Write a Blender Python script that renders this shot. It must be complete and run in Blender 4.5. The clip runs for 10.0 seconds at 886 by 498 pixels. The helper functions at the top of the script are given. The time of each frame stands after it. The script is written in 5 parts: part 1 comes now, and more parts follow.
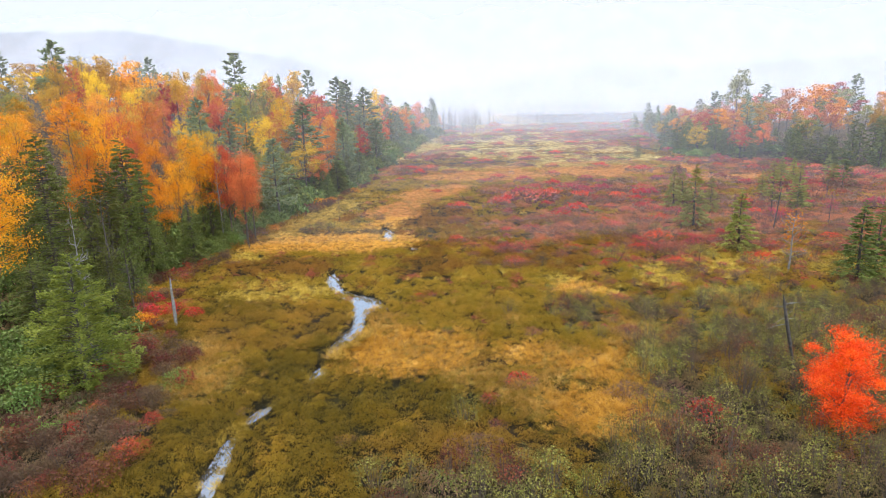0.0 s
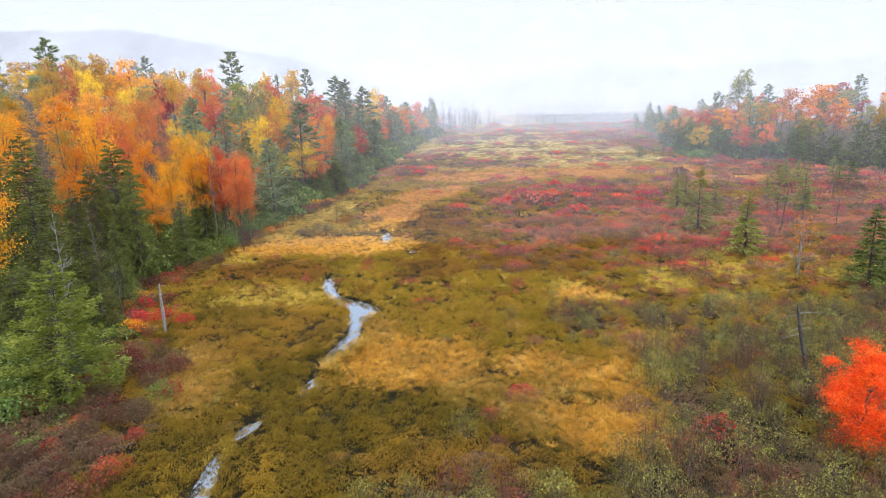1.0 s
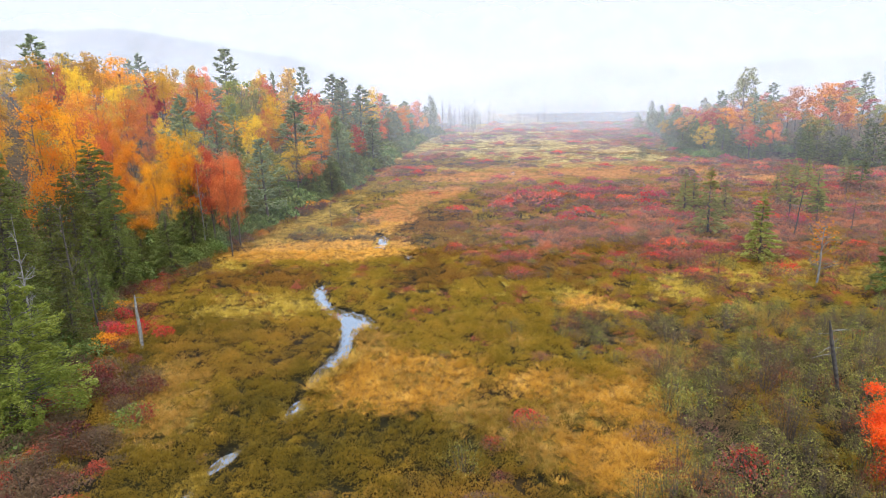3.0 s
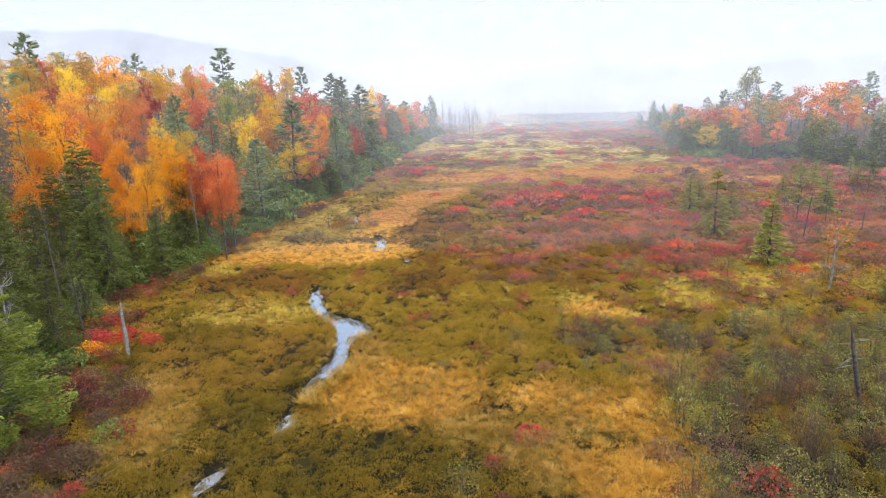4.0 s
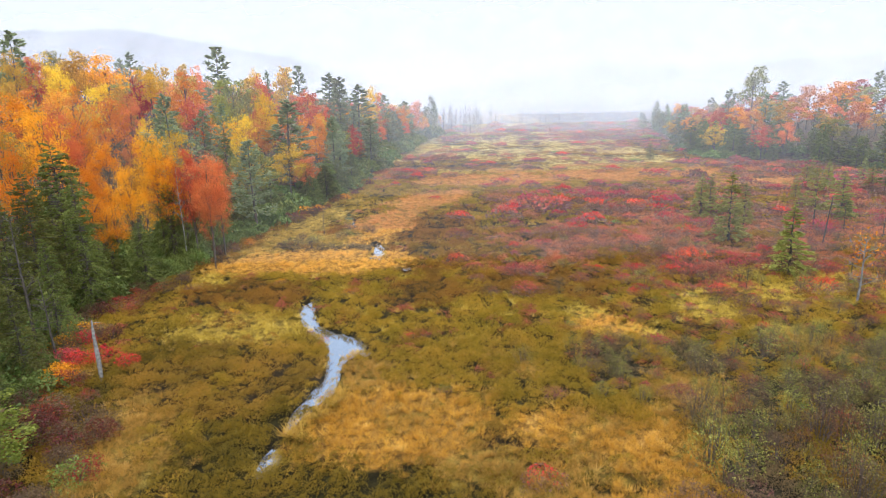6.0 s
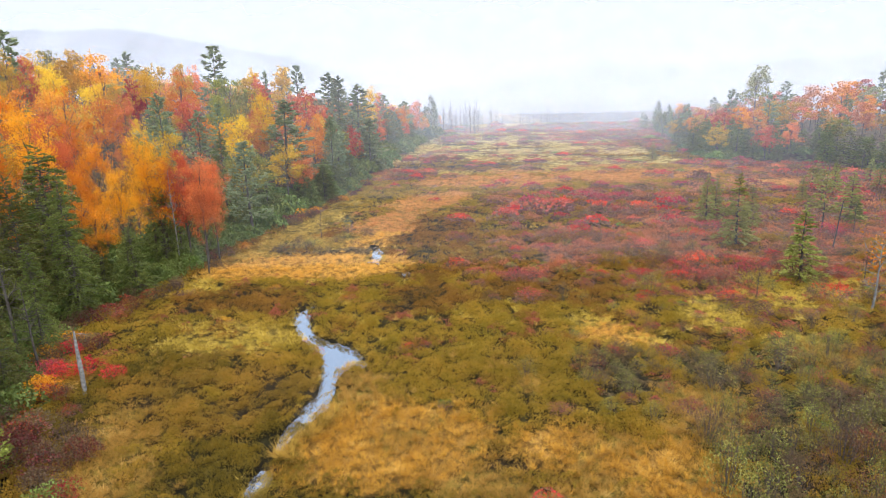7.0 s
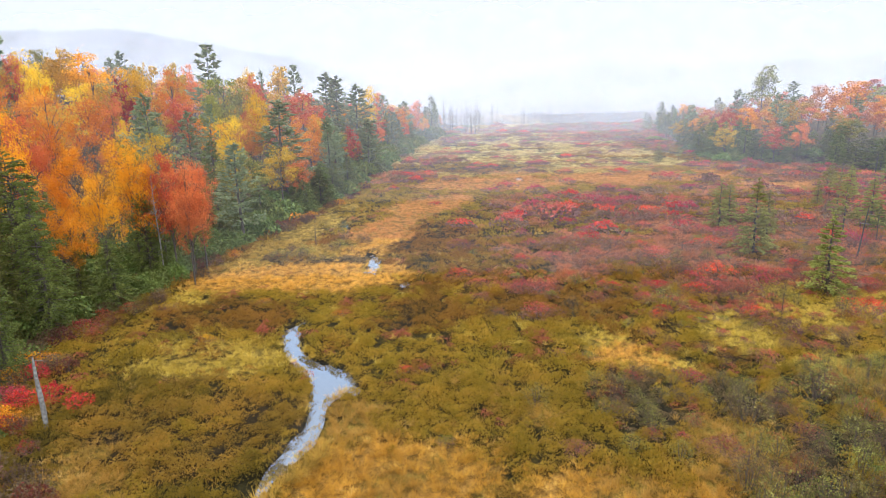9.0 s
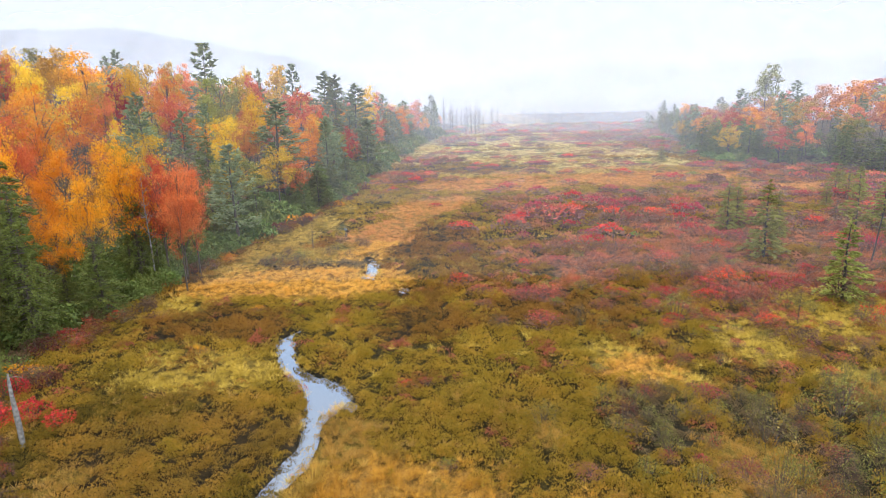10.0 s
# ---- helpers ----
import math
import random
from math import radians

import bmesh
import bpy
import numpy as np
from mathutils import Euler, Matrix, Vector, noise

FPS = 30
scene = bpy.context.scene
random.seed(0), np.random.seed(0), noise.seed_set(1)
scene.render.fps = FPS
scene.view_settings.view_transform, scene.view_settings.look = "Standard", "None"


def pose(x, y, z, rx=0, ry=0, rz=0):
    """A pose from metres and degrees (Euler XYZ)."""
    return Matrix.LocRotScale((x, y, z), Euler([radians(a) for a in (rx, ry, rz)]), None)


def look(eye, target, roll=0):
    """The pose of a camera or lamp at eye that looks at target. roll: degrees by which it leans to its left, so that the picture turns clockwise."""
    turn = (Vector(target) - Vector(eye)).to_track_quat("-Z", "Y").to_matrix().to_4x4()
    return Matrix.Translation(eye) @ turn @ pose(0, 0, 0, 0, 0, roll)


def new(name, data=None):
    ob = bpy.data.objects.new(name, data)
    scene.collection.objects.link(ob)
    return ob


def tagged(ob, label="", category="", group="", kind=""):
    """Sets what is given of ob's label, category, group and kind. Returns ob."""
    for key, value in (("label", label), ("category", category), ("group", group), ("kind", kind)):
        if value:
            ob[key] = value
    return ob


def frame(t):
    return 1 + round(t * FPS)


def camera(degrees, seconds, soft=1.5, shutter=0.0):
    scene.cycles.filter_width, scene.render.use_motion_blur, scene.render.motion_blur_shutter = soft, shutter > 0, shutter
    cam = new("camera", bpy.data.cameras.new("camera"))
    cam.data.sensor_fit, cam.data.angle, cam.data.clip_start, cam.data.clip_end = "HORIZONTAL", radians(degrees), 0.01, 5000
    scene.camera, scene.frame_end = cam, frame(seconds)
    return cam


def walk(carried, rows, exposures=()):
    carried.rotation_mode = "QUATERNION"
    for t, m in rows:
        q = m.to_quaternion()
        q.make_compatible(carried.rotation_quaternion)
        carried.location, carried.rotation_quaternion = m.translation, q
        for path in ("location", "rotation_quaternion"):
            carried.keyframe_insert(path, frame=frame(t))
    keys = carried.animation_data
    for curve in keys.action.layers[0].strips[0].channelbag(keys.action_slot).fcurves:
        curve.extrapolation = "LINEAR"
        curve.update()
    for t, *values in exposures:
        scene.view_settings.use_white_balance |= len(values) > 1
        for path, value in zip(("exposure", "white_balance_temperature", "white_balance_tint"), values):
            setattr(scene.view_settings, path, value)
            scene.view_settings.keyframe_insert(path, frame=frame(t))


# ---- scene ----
cam = camera(73.0, 10.0, soft=0.8)
PATH = [
    (0, (0.428, -0.425, 25.276), (0.412, 1.512, 24.779), -1.2),
    (0.5, (0.454, 0.799, 25.276), (0.439, 2.736, 24.778), -1.1),
    (1, (0.504, 1.994, 25.263), (0.489, 3.931, 24.765), -1.1),
    (1.5, (0.593, 3.161, 25.254), (0.578, 5.098, 24.754), -1.1),
    (2, (0.646, 4.364, 25.194), (0.631, 6.301, 24.694), -1.1),
    (2.5, (0.676, 5.551, 25.113), (0.661, 7.487, 24.613), -1.1),
    (4, (0.84, 9.447, 24.712), (0.823, 11.384, 24.213), -1.2),
    (4.5, (0.812, 10.688, 24.673), (0.794, 12.625, 24.175), -1.2),
    (5, (0.772, 11.919, 24.663), (0.755, 13.855, 24.164), -1.2),
    (5.5, (0.79, 13.184, 24.666), (0.772, 15.121, 24.167), -1.2),
    (7, (0.824, 17.062, 24.673), (0.805, 18.998, 24.174), -1.2),
    (7.5, (0.806, 18.395, 24.659), (0.787, 20.331, 24.16), -1.2),
    (8, (0.765, 19.819, 24.636), (0.746, 21.756, 24.137), -1.2),
    (8.5, (0.746, 21.169, 24.613), (0.727, 23.106, 24.115), -1.2),
    (9, (0.739, 22.456, 24.598), (0.719, 24.393, 24.1), -1.2),
    (9.5, (0.666, 23.872, 24.573), (0.647, 25.808, 24.074), -1.2),
    (10, (0.562, 25.345, 24.58), (0.543, 27.281, 24.08), -1.2),
]
walk(cam, [(t, look(eye, target, roll)) for t, eye, target, roll in PATH])

# ---- world, sun, exposure ----
world = bpy.data.worlds.new("overcast_sky")
scene.world = world
world.use_nodes = True
wn, wl = world.node_tree.nodes, world.node_tree.links
wn.clear()
w_out = wn.new("ShaderNodeOutputWorld")
w_bg = wn.new("ShaderNodeBackground")
w_bg.inputs["Strength"].default_value = 1.0
w_sky = wn.new("ShaderNodeTexSky")
w_sky.sky_type, w_sky.sun_disc = "NISHITA", False
w_sky.sun_elevation, w_sky.sun_rotation = radians(48), radians(200)
w_dim = wn.new("ShaderNodeMix")
w_dim.data_type, w_dim.blend_type = "RGBA", "MULTIPLY"
w_dim.inputs["Factor"].default_value = 1.0
w_dim.inputs["B"].default_value = (0.1, 0.1, 0.1, 1)
w_tc = wn.new("ShaderNodeTexCoord")
w_sep = wn.new("ShaderNodeSeparateXYZ")
w_ramp = wn.new("ShaderNodeValToRGB")          # cloud cover, three times brighter overhead than at the horizon
HORIZON, ZENITH = (0.80, 0.93, 0.97, 1), (4.5, 4.5, 4.5, 1)
w_ramp.color_ramp.elements[0].position, w_ramp.color_ramp.elements[0].color = 0.0, HORIZON
w_ramp.color_ramp.elements[1].position, w_ramp.color_ramp.elements[1].color = 1.0, ZENITH
mid = w_ramp.color_ramp.elements.new(0.14)
mid.color = (0.90, 0.97, 0.975, 1)
high = w_ramp.color_ramp.elements.new(0.42)
high.color = (1.40, 1.82, 2.6, 1)
w_mix = wn.new("ShaderNodeMix")
w_mix.data_type = "RGBA"
w_mix.inputs["Factor"].default_value = 0.94
wl.new(w_tc.outputs["Generated"], w_sep.inputs[0])
wl.new(w_sep.outputs["Z"], w_ramp.inputs[0])
wl.new(w_sky.outputs[0], w_dim.inputs["A"])
wl.new(w_dim.outputs["Result"], w_mix.inputs["A"])
wl.new(w_ramp.outputs[0], w_mix.inputs["B"])
wl.new(w_mix.outputs["Result"], w_bg.inputs["Color"])
wl.new(w_bg.outputs[0], w_out.inputs[0])

sun = new("sun", bpy.data.lights.new("sun", "SUN"))
sun.data.energy, sun.data.angle, sun.data.color = 1.5, radians(25), (1.0, 0.95, 0.87)
sun.matrix_world = look((40, -60, 90), (0, 60, 0))


# ---- materials ----
def node_mat(name):
    m = bpy.data.materials.new(name)
    m.use_nodes = True
    m.node_tree.nodes.clear()
    return m, m.node_tree.nodes, m.node_tree.links


def ramp_node(n, stops, colours):
    r = n.new("ShaderNodeValToRGB")
    e = r.color_ramp.elements
    while len(e) < len(colours):
        e.new(0.5)
    for k, (s, c) in enumerate(zip(stops, colours)):
        e[k].position, e[k].color = s, (*c, 1)
    return r


def noise_node(n, l, scale, detail=3.0):
    g = n.new("ShaderNodeNewGeometry")
    t = n.new("ShaderNodeTexNoise")
    t.inputs["Scale"].default_value, t.inputs["Detail"].default_value = scale, detail
    l.new(g.outputs["Position"], t.inputs["Vector"])
    return t


def leaf_mat(name, colours, patch=0.35, hue=0.02, glow_through=0.35, rough=0.6, low=False):
    """Foliage: colour varies from leaf to leaf, from plant to plant and over the ground."""
    m, n, l = node_mat(name)
    geo = n.new("ShaderNodeNewGeometry")
    k = len(colours)
    ramp = ramp_node(n, [i / max(1, k - 1) for i in range(k)], colours)
    tex = noise_node(n, l, patch)
    mixv = n.new("ShaderNodeMath")
    mixv.operation = "MULTIPLY_ADD"
    mixv.inputs[1].default_value = 0.22 if low else 0.42
    spread = n.new("ShaderNodeMapRange")
    spread.inputs["From Min"].default_value, spread.inputs["From Max"].default_value = 0.3, 0.7
    spread.inputs["To Max"].default_value = 0.5
    l.new(tex.outputs[0], spread.inputs["Value"])
    l.new(geo.outputs["Random Per Island"], mixv.inputs[0])
    l.new(spread.outputs["Result"], mixv.inputs[2])
    if low:                                    # low cover: plants differ from one another
        spread.inputs["To Max"].default_value = 0.42
        own = n.new("ShaderNodeAttribute")
        own.attribute_name = "plant"
        add = n.new("ShaderNodeMath")
        add.operation = "MULTIPLY_ADD"
        add.inputs[1].default_value = 0.32
        l.new(own.outputs["Fac"], add.inputs[0])
        l.new(mixv.outputs[0], add.inputs[2])
        l.new(add.outputs[0], ramp.inputs[0])
    else:
        l.new(mixv.outputs[0], ramp.inputs[0])
    info = n.new("ShaderNodeObjectInfo")
    hs = n.new("ShaderNodeHueSaturation")
    for sock, lo, hi in (("Hue", 0.5 - hue, 0.5 + hue), ("Value", 0.8, 1.2)):
        mr = n.new("ShaderNodeMapRange")
        mr.inputs["To Min"].default_value, mr.inputs["To Max"].default_value = lo, hi
        l.new(info.outputs["Random"], mr.inputs["Value"])
        l.new(mr.outputs["Result"], hs.inputs[sock])
    l.new(ramp.outputs[0], hs.inputs["Color"])
    p = n.new("ShaderNodeBsdfPrincipled")
    p.inputs["Roughness"].default_value = rough
    p.inputs["Specular IOR Level"].default_value = 0.25
    tr = n.new("ShaderNodeBsdfTranslucent")
    mx = n.new("ShaderNodeMixShader")
    mx.inputs[0].default_value = glow_through
    out = n.new("ShaderNodeOutputMaterial")
    if low:                                    # fine twigs and leaves within each cushion
        grain = noise_node(n, l, 16.0, 4)
        bp = n.new("ShaderNodeBump")
        bp.inputs["Strength"].default_value, bp.inputs["Distance"].default_value = 0.9, 0.12
        l.new(grain.outputs[0], bp.inputs["Height"])
        l.new(bp.outputs[0], p.inputs["Normal"])
    l.new(hs.outputs[0], p.inputs["Base Color"])
    l.new(hs.outputs[0], tr.inputs["Color"])
    l.new(p.outputs[0], mx.inputs[1])
    l.new(tr.outputs[0], mx.inputs[2])
    l.new(mx.outputs[0], out.inputs[0])
    return m


def solid_mat(name, colours, scale, rough=0.85, bump=0.4, bump_scale=None, stops=None):
    m, n, l = node_mat(name)
    tex = noise_node(n, l, scale, 6)
    ramp = ramp_node(n, stops or [0.3 + 0.4 * i / (len(colours) - 1) for i in range(len(colours))], colours)
    l.new(tex.outputs[0], ramp.inputs[0])
    p = n.new("ShaderNodeBsdfPrincipled")
    p.inputs["Roughness"].default_value = rough
    fine = noise_node(n, l, bump_scale or scale * 6, 4)
    b = n.new("ShaderNodeBump")
    b.inputs["Strength"].default_value, b.inputs["Distance"].default_value = bump, 0.1
    l.new(fine.outputs[0], b.inputs["Height"])
    l.new(b.outputs[0], p.inputs["Normal"])
    l.new(ramp.outputs[0], p.inputs["Base Color"])
    out = n.new("ShaderNodeOutputMaterial")
    l.new(p.outputs[0], out.inputs[0])
    return m


def water_mat():
    m, n, l = node_mat("stream_water")
    p = n.new("ShaderNodeBsdfPrincipled")
    p.inputs["Base Color"].default_value = (0.012, 0.014, 0.012, 1)
    p.inputs["Roughness"].default_value = 0.02
    p.inputs["IOR"].default_value = 1.75
    p.inputs["Coat Weight"].default_value = 1.0
    p.inputs["Coat Roughness"].default_value = 0.02
    p.inputs["Coat IOR"].default_value = 1.8
    t = noise_node(n, l, 1.6, 2)
    b = n.new("ShaderNodeBump")
    b.inputs["Strength"].default_value, b.inputs["Distance"].default_value = 0.06, 0.05
    l.new(t.outputs[0], b.inputs["Height"])
    l.new(b.outputs[0], p.inputs["Normal"])
    l.new(b.outputs[0], p.inputs["Coat Normal"])
    out = n.new("ShaderNodeOutputMaterial")
    l.new(p.outputs[0], out.inputs[0])
    return m


MIST = (0.575, 0.59, 0.65, 1)


def mist_mat(name, density, low, high):
    """A thin veil of mist that scatters the sky's light both ways and thins out with height."""
    m, n, l = node_mat(name)
    geo = n.new("ShaderNodeNewGeometry")
    sep = n.new("ShaderNodeSeparateXYZ")
    l.new(geo.outputs["Position"], sep.inputs[0])
    mr = n.new("ShaderNodeMapRange")
    mr.interpolation_type = "SMOOTHSTEP"
    mr.inputs["From Min"].default_value, mr.inputs["From Max"].default_value = low, high
    mr.inputs["To Min"].default_value, mr.inputs["To Max"].default_value = density, 0.0
    l.new(sep.outputs["Z"], mr.inputs["Value"])
    t = noise_node(n, l, 0.012, 2)
    tm = n.new("ShaderNodeMapRange")
    tm.inputs["From Min"].default_value, tm.inputs["From Max"].default_value = 0.3, 0.7
    tm.inputs["To Min"].default_value, tm.inputs["To Max"].default_value = 0.75, 1.2
    l.new(t.outputs[0], tm.inputs["Value"])
    mul = n.new("ShaderNodeMath")
    mul.operation = "MULTIPLY"
    l.new(mr.outputs["Result"], mul.inputs[0])
    l.new(tm.outputs["Result"], mul.inputs[1])
    d, tr, tp = n.new("ShaderNodeBsdfDiffuse"), n.new("ShaderNodeBsdfTranslucent"), n.new("ShaderNodeBsdfTransparent")
    for s in (d, tr):
        s.inputs["Color"].default_value = MIST
    half, mx = n.new("ShaderNodeMixShader"), n.new("ShaderNodeMixShader")
    l.new(d.outputs[0], half.inputs[1])
    l.new(tr.outputs[0], half.inputs[2])
    half.inputs[0].default_value = 0.3
    l.new(mul.outputs[0], mx.inputs[0])
    l.new(tp.outputs[0], mx.inputs[1])
    l.new(half.outputs[0], mx.inputs[2])
    out = n.new("ShaderNodeOutputMaterial")
    l.new(mx.outputs[0], out.inputs[0])
    return m


M_ORANGE = leaf_mat("orange_leaves", [(0.40, 0.10, 0.008), (0.66, 0.22, 0.012), (0.74, 0.30, 0.016), (0.76, 0.40, 0.03)], hue=0.014)
M_AMBER = leaf_mat("amber_leaves", [(0.52, 0.17, 0.008), (0.74, 0.32, 0.012), (0.80, 0.44, 0.03)], hue=0.01)
M_RUST = leaf_mat("rust_leaves", [(0.26, 0.07, 0.025), (0.48, 0.14, 0.04), (0.55, 0.20, 0.06)])
M_YELLOW = leaf_mat("yellow_leaves", [(0.50, 0.27, 0.008), (0.74, 0.44, 0.012), (0.80, 0.54, 0.03)], hue=0.012)
M_GOLD = leaf_mat("gold_leaves", [(0.26, 0.15, 0.018), (0.48, 0.255, 0.020), (0.60, 0.345, 0.032)], hue=0.015)
M_OLIVETREE = leaf_mat("olive_leaves", [(0.11, 0.11, 0.025), (0.22, 0.20, 0.04), (0.38, 0.29, 0.05)])
M_CORAL = leaf_mat("coral_leaves", [(0.36, 0.07, 0.03), (0.62, 0.14, 0.05), (0.66, 0.22, 0.06)], hue=0.01)
M_CRIMSON = leaf_mat("crimson_leaves", [(0.20, 0.026, 0.018), (0.38, 0.046, 0.028), (0.52, 0.095, 0.036)], hue=0.012)
# lower bush leaves: duller, and darkened further to stand in for self-shading
M_UNDER_SHADE = leaf_mat("dull_shaded_lower_leaves", [(0.120, 0.070, 0.055), (0.215, 0.108, 0.082), (0.32, 0.135, 0.105)])
M_SCARLET = leaf_mat("scarlet_leaves", [(0.42, 0.020, 0.004), (0.72, 0.060, 0.006), (0.82, 0.115, 0.008), (0.86, 0.26, 0.014)], patch=0.8, hue=0.003)
M_PINE = leaf_mat("pine_needles", [(0.105, 0.130, 0.062), (0.195, 0.225, 0.100), (0.31, 0.335, 0.155)], glow_through=0.4)
M_HEMLOCK = leaf_mat("hemlock_needles", [(0.056, 0.070, 0.014), (0.130, 0.147, 0.030), (0.235, 0.24, 0.055)], glow_through=0.35)
M_FIR = leaf_mat("bright_needles", [(0.105, 0.135, 0.020), (0.210, 0.245, 0.036), (0.35, 0.365, 0.070)], glow_through=0.4)
M_TAMARACK = leaf_mat("tamarack_needles", [(0.16, 0.165, 0.040), (0.28, 0.27, 0.06), (0.42, 0.38, 0.10)], glow_through=0.45)
M_RHODO = leaf_mat("rhododendron_leaves", [(0.046, 0.066, 0.013), (0.105, 0.140, 0.028), (0.22, 0.26, 0.062)], glow_through=0.15, rough=0.55)
M_GREENBUSH = leaf_mat("green_bush_leaves", [(0.09, 0.14, 0.02), (0.17, 0.23, 0.04), (0.28, 0.32, 0.08)])
M_REDBUSH = leaf_mat("red_bush_leaves", [(0.36, 0.085, 0.07), (0.60, 0.080, 0.07), (0.74, 0.085, 0.08)], low=True)
M_PLUMBUSH = leaf_mat("plum_bush_leaves", [(0.22, 0.095, 0.052), (0.42, 0.115, 0.068), (0.60, 0.128, 0.085)], low=True)
M_BRIGHTRED = leaf_mat("bright_red_leaves", [(0.40, 0.034, 0.026), (0.68, 0.050, 0.036), (0.80, 0.095, 0.045)], hue=0.008)
M_BROWNBUSH = leaf_mat("brown_bush_leaves", [(0.085, 0.056, 0.030), (0.175, 0.105, 0.054), (0.28, 0.175, 0.088)], low=True)
M_GREYBUSH = leaf_mat("grey_green_leaves", [(0.032, 0.033, 0.008), (0.088, 0.085, 0.017), (0.20, 0.182, 0.036), (0.40, 0.352, 0.085), (0.56, 0.49, 0.14)], patch=0.9)
M_OLIVE = leaf_mat("olive_heath", [(0.088, 0.060, 0.008), (0.225, 0.138, 0.013), (0.325, 0.182, 0.019), (0.41, 0.206, 0.028), (0.47, 0.206, 0.040)], patch=0.16, low=True)
M_RUSSET = leaf_mat("russet_heath", [(0.105, 0.062, 0.013), (0.225, 0.113, 0.018), (0.33, 0.152, 0.024), (0.41, 0.168, 0.031)], patch=0.2, low=True)
M_SEDGE = leaf_mat("golden_sedge", [(0.24, 0.125, 0.014), (0.50, 0.265, 0.024), (0.70, 0.40, 0.045), (0.92, 0.68, 0.20)], patch=0.35, low=True)
M_STRAW = leaf_mat("straw_grass", [(0.16, 0.105, 0.014), (0.36, 0.220, 0.028), (0.55, 0.340, 0.056), (0.84, 0.61, 0.20)], patch=0.25, low=True)
M_PALESTRAW = leaf_mat("pale_dry_sedge", [(0.30, 0.19, 0.055), (0.46, 0.29, 0.085), (0.57, 0.38, 0.125), (0.70, 0.52, 0.22)], patch=0.08, low=True)
M_MEADOW = leaf_mat("tan_meadow", [(0.38, 0.170, 0.028), (0.58, 0.250, 0.044), (0.66, 0.305, 0.062), (0.74, 0.40, 0.10)], patch=0.12, low=True)
# darker heath colour that carries the foreground's dimmer light
M_DIMMEDHEATH = leaf_mat("dark_heath", [(0.090, 0.070, 0.009), (0.185, 0.132, 0.013), (0.275, 0.180, 0.016), (0.35, 0.205, 0.022)], patch=0.16, low=True)
M_MAROON = leaf_mat("maroon_leaves", [(0.07, 0.028, 0.016), (0.15, 0.045, 0.026), (0.30, 0.06, 0.03)])
M_BARK = solid_mat("grey_brown_bark", [(0.035, 0.028, 0.022), (0.10, 0.085, 0.07)], 3.0)
M_PALEBARK = solid_mat("pale_grey_bark", [(0.09, 0.085, 0.075), (0.27, 0.255, 0.235)], 2.2)
M_DEADWOOD = solid_mat("weathered_grey_wood", [(0.10, 0.095, 0.085), (0.30, 0.285, 0.26)], 4.0)
M_CHARRED = solid_mat("dark_weathered_wood", [(0.018, 0.015, 0.013), (0.09, 0.08, 0.07)], 3.0)
M_TWIG = solid_mat("brown_twigs", [(0.05, 0.035, 0.028), (0.13, 0.095, 0.08)], 2.0)
M_WATER = water_mat()
# blue-grey of distant haze mixed into the base colour of the ridges
M_HILL = solid_mat("haze_tinted_far_woods", [(0.075, 0.085, 0.095), (0.13, 0.125, 0.125)], 0.02, bump=0.1, bump_scale=0.05)


def ground_mat():
    """Marsh floor and forest litter: the colour of the plants that root there, darkened under heath to paint in the
    shade of the gaps, broken up at two scales.
    """
    m, n, l = node_mat("marsh_floor")
    at = n.new("ShaderNodeVertexColor")
    at.layer_name = "cover"
    t1, t2 = noise_node(n, l, 0.9, 5), noise_node(n, l, 9.0, 5)
    mul = n.new("ShaderNodeMath")
    mul.operation = "MULTIPLY"
    l.new(t1.outputs[0], mul.inputs[0])
    l.new(t2.outputs[0], mul.inputs[1])
    mr = n.new("ShaderNodeMapRange")
    mr.inputs["From Min"].default_value, mr.inputs["From Max"].default_value = 0.16, 0.36
    mr.inputs["To Min"].default_value, mr.inputs["To Max"].default_value = 0.3, 1.5
    l.new(mul.outputs[0], mr.inputs["Value"])
    hs = n.new("ShaderNodeHueSaturation")
    l.new(at.outputs[0], hs.inputs["Color"])
    l.new(mr.outputs["Result"], hs.inputs["Value"])
    p = n.new("ShaderNodeBsdfPrincipled")
    p.inputs["Roughness"].default_value = 0.95
    p.inputs["Specular IOR Level"].default_value = 0.1
    b = n.new("ShaderNodeBump")
    b.inputs["Strength"].default_value, b.inputs["Distance"].default_value = 1.0, 0.35
    l.new(t2.outputs[0], b.inputs["Height"])
    l.new(b.outputs[0], p.inputs["Normal"])
    l.new(hs.outputs[0], p.inputs["Base Color"])
    out = n.new("ShaderNodeOutputMaterial")
    l.new(p.outputs[0], out.inputs[0])
    return m


M_GROUND = ground_mat()

# ---- the lie of the land ----
rng = np.random.default_rng(7)


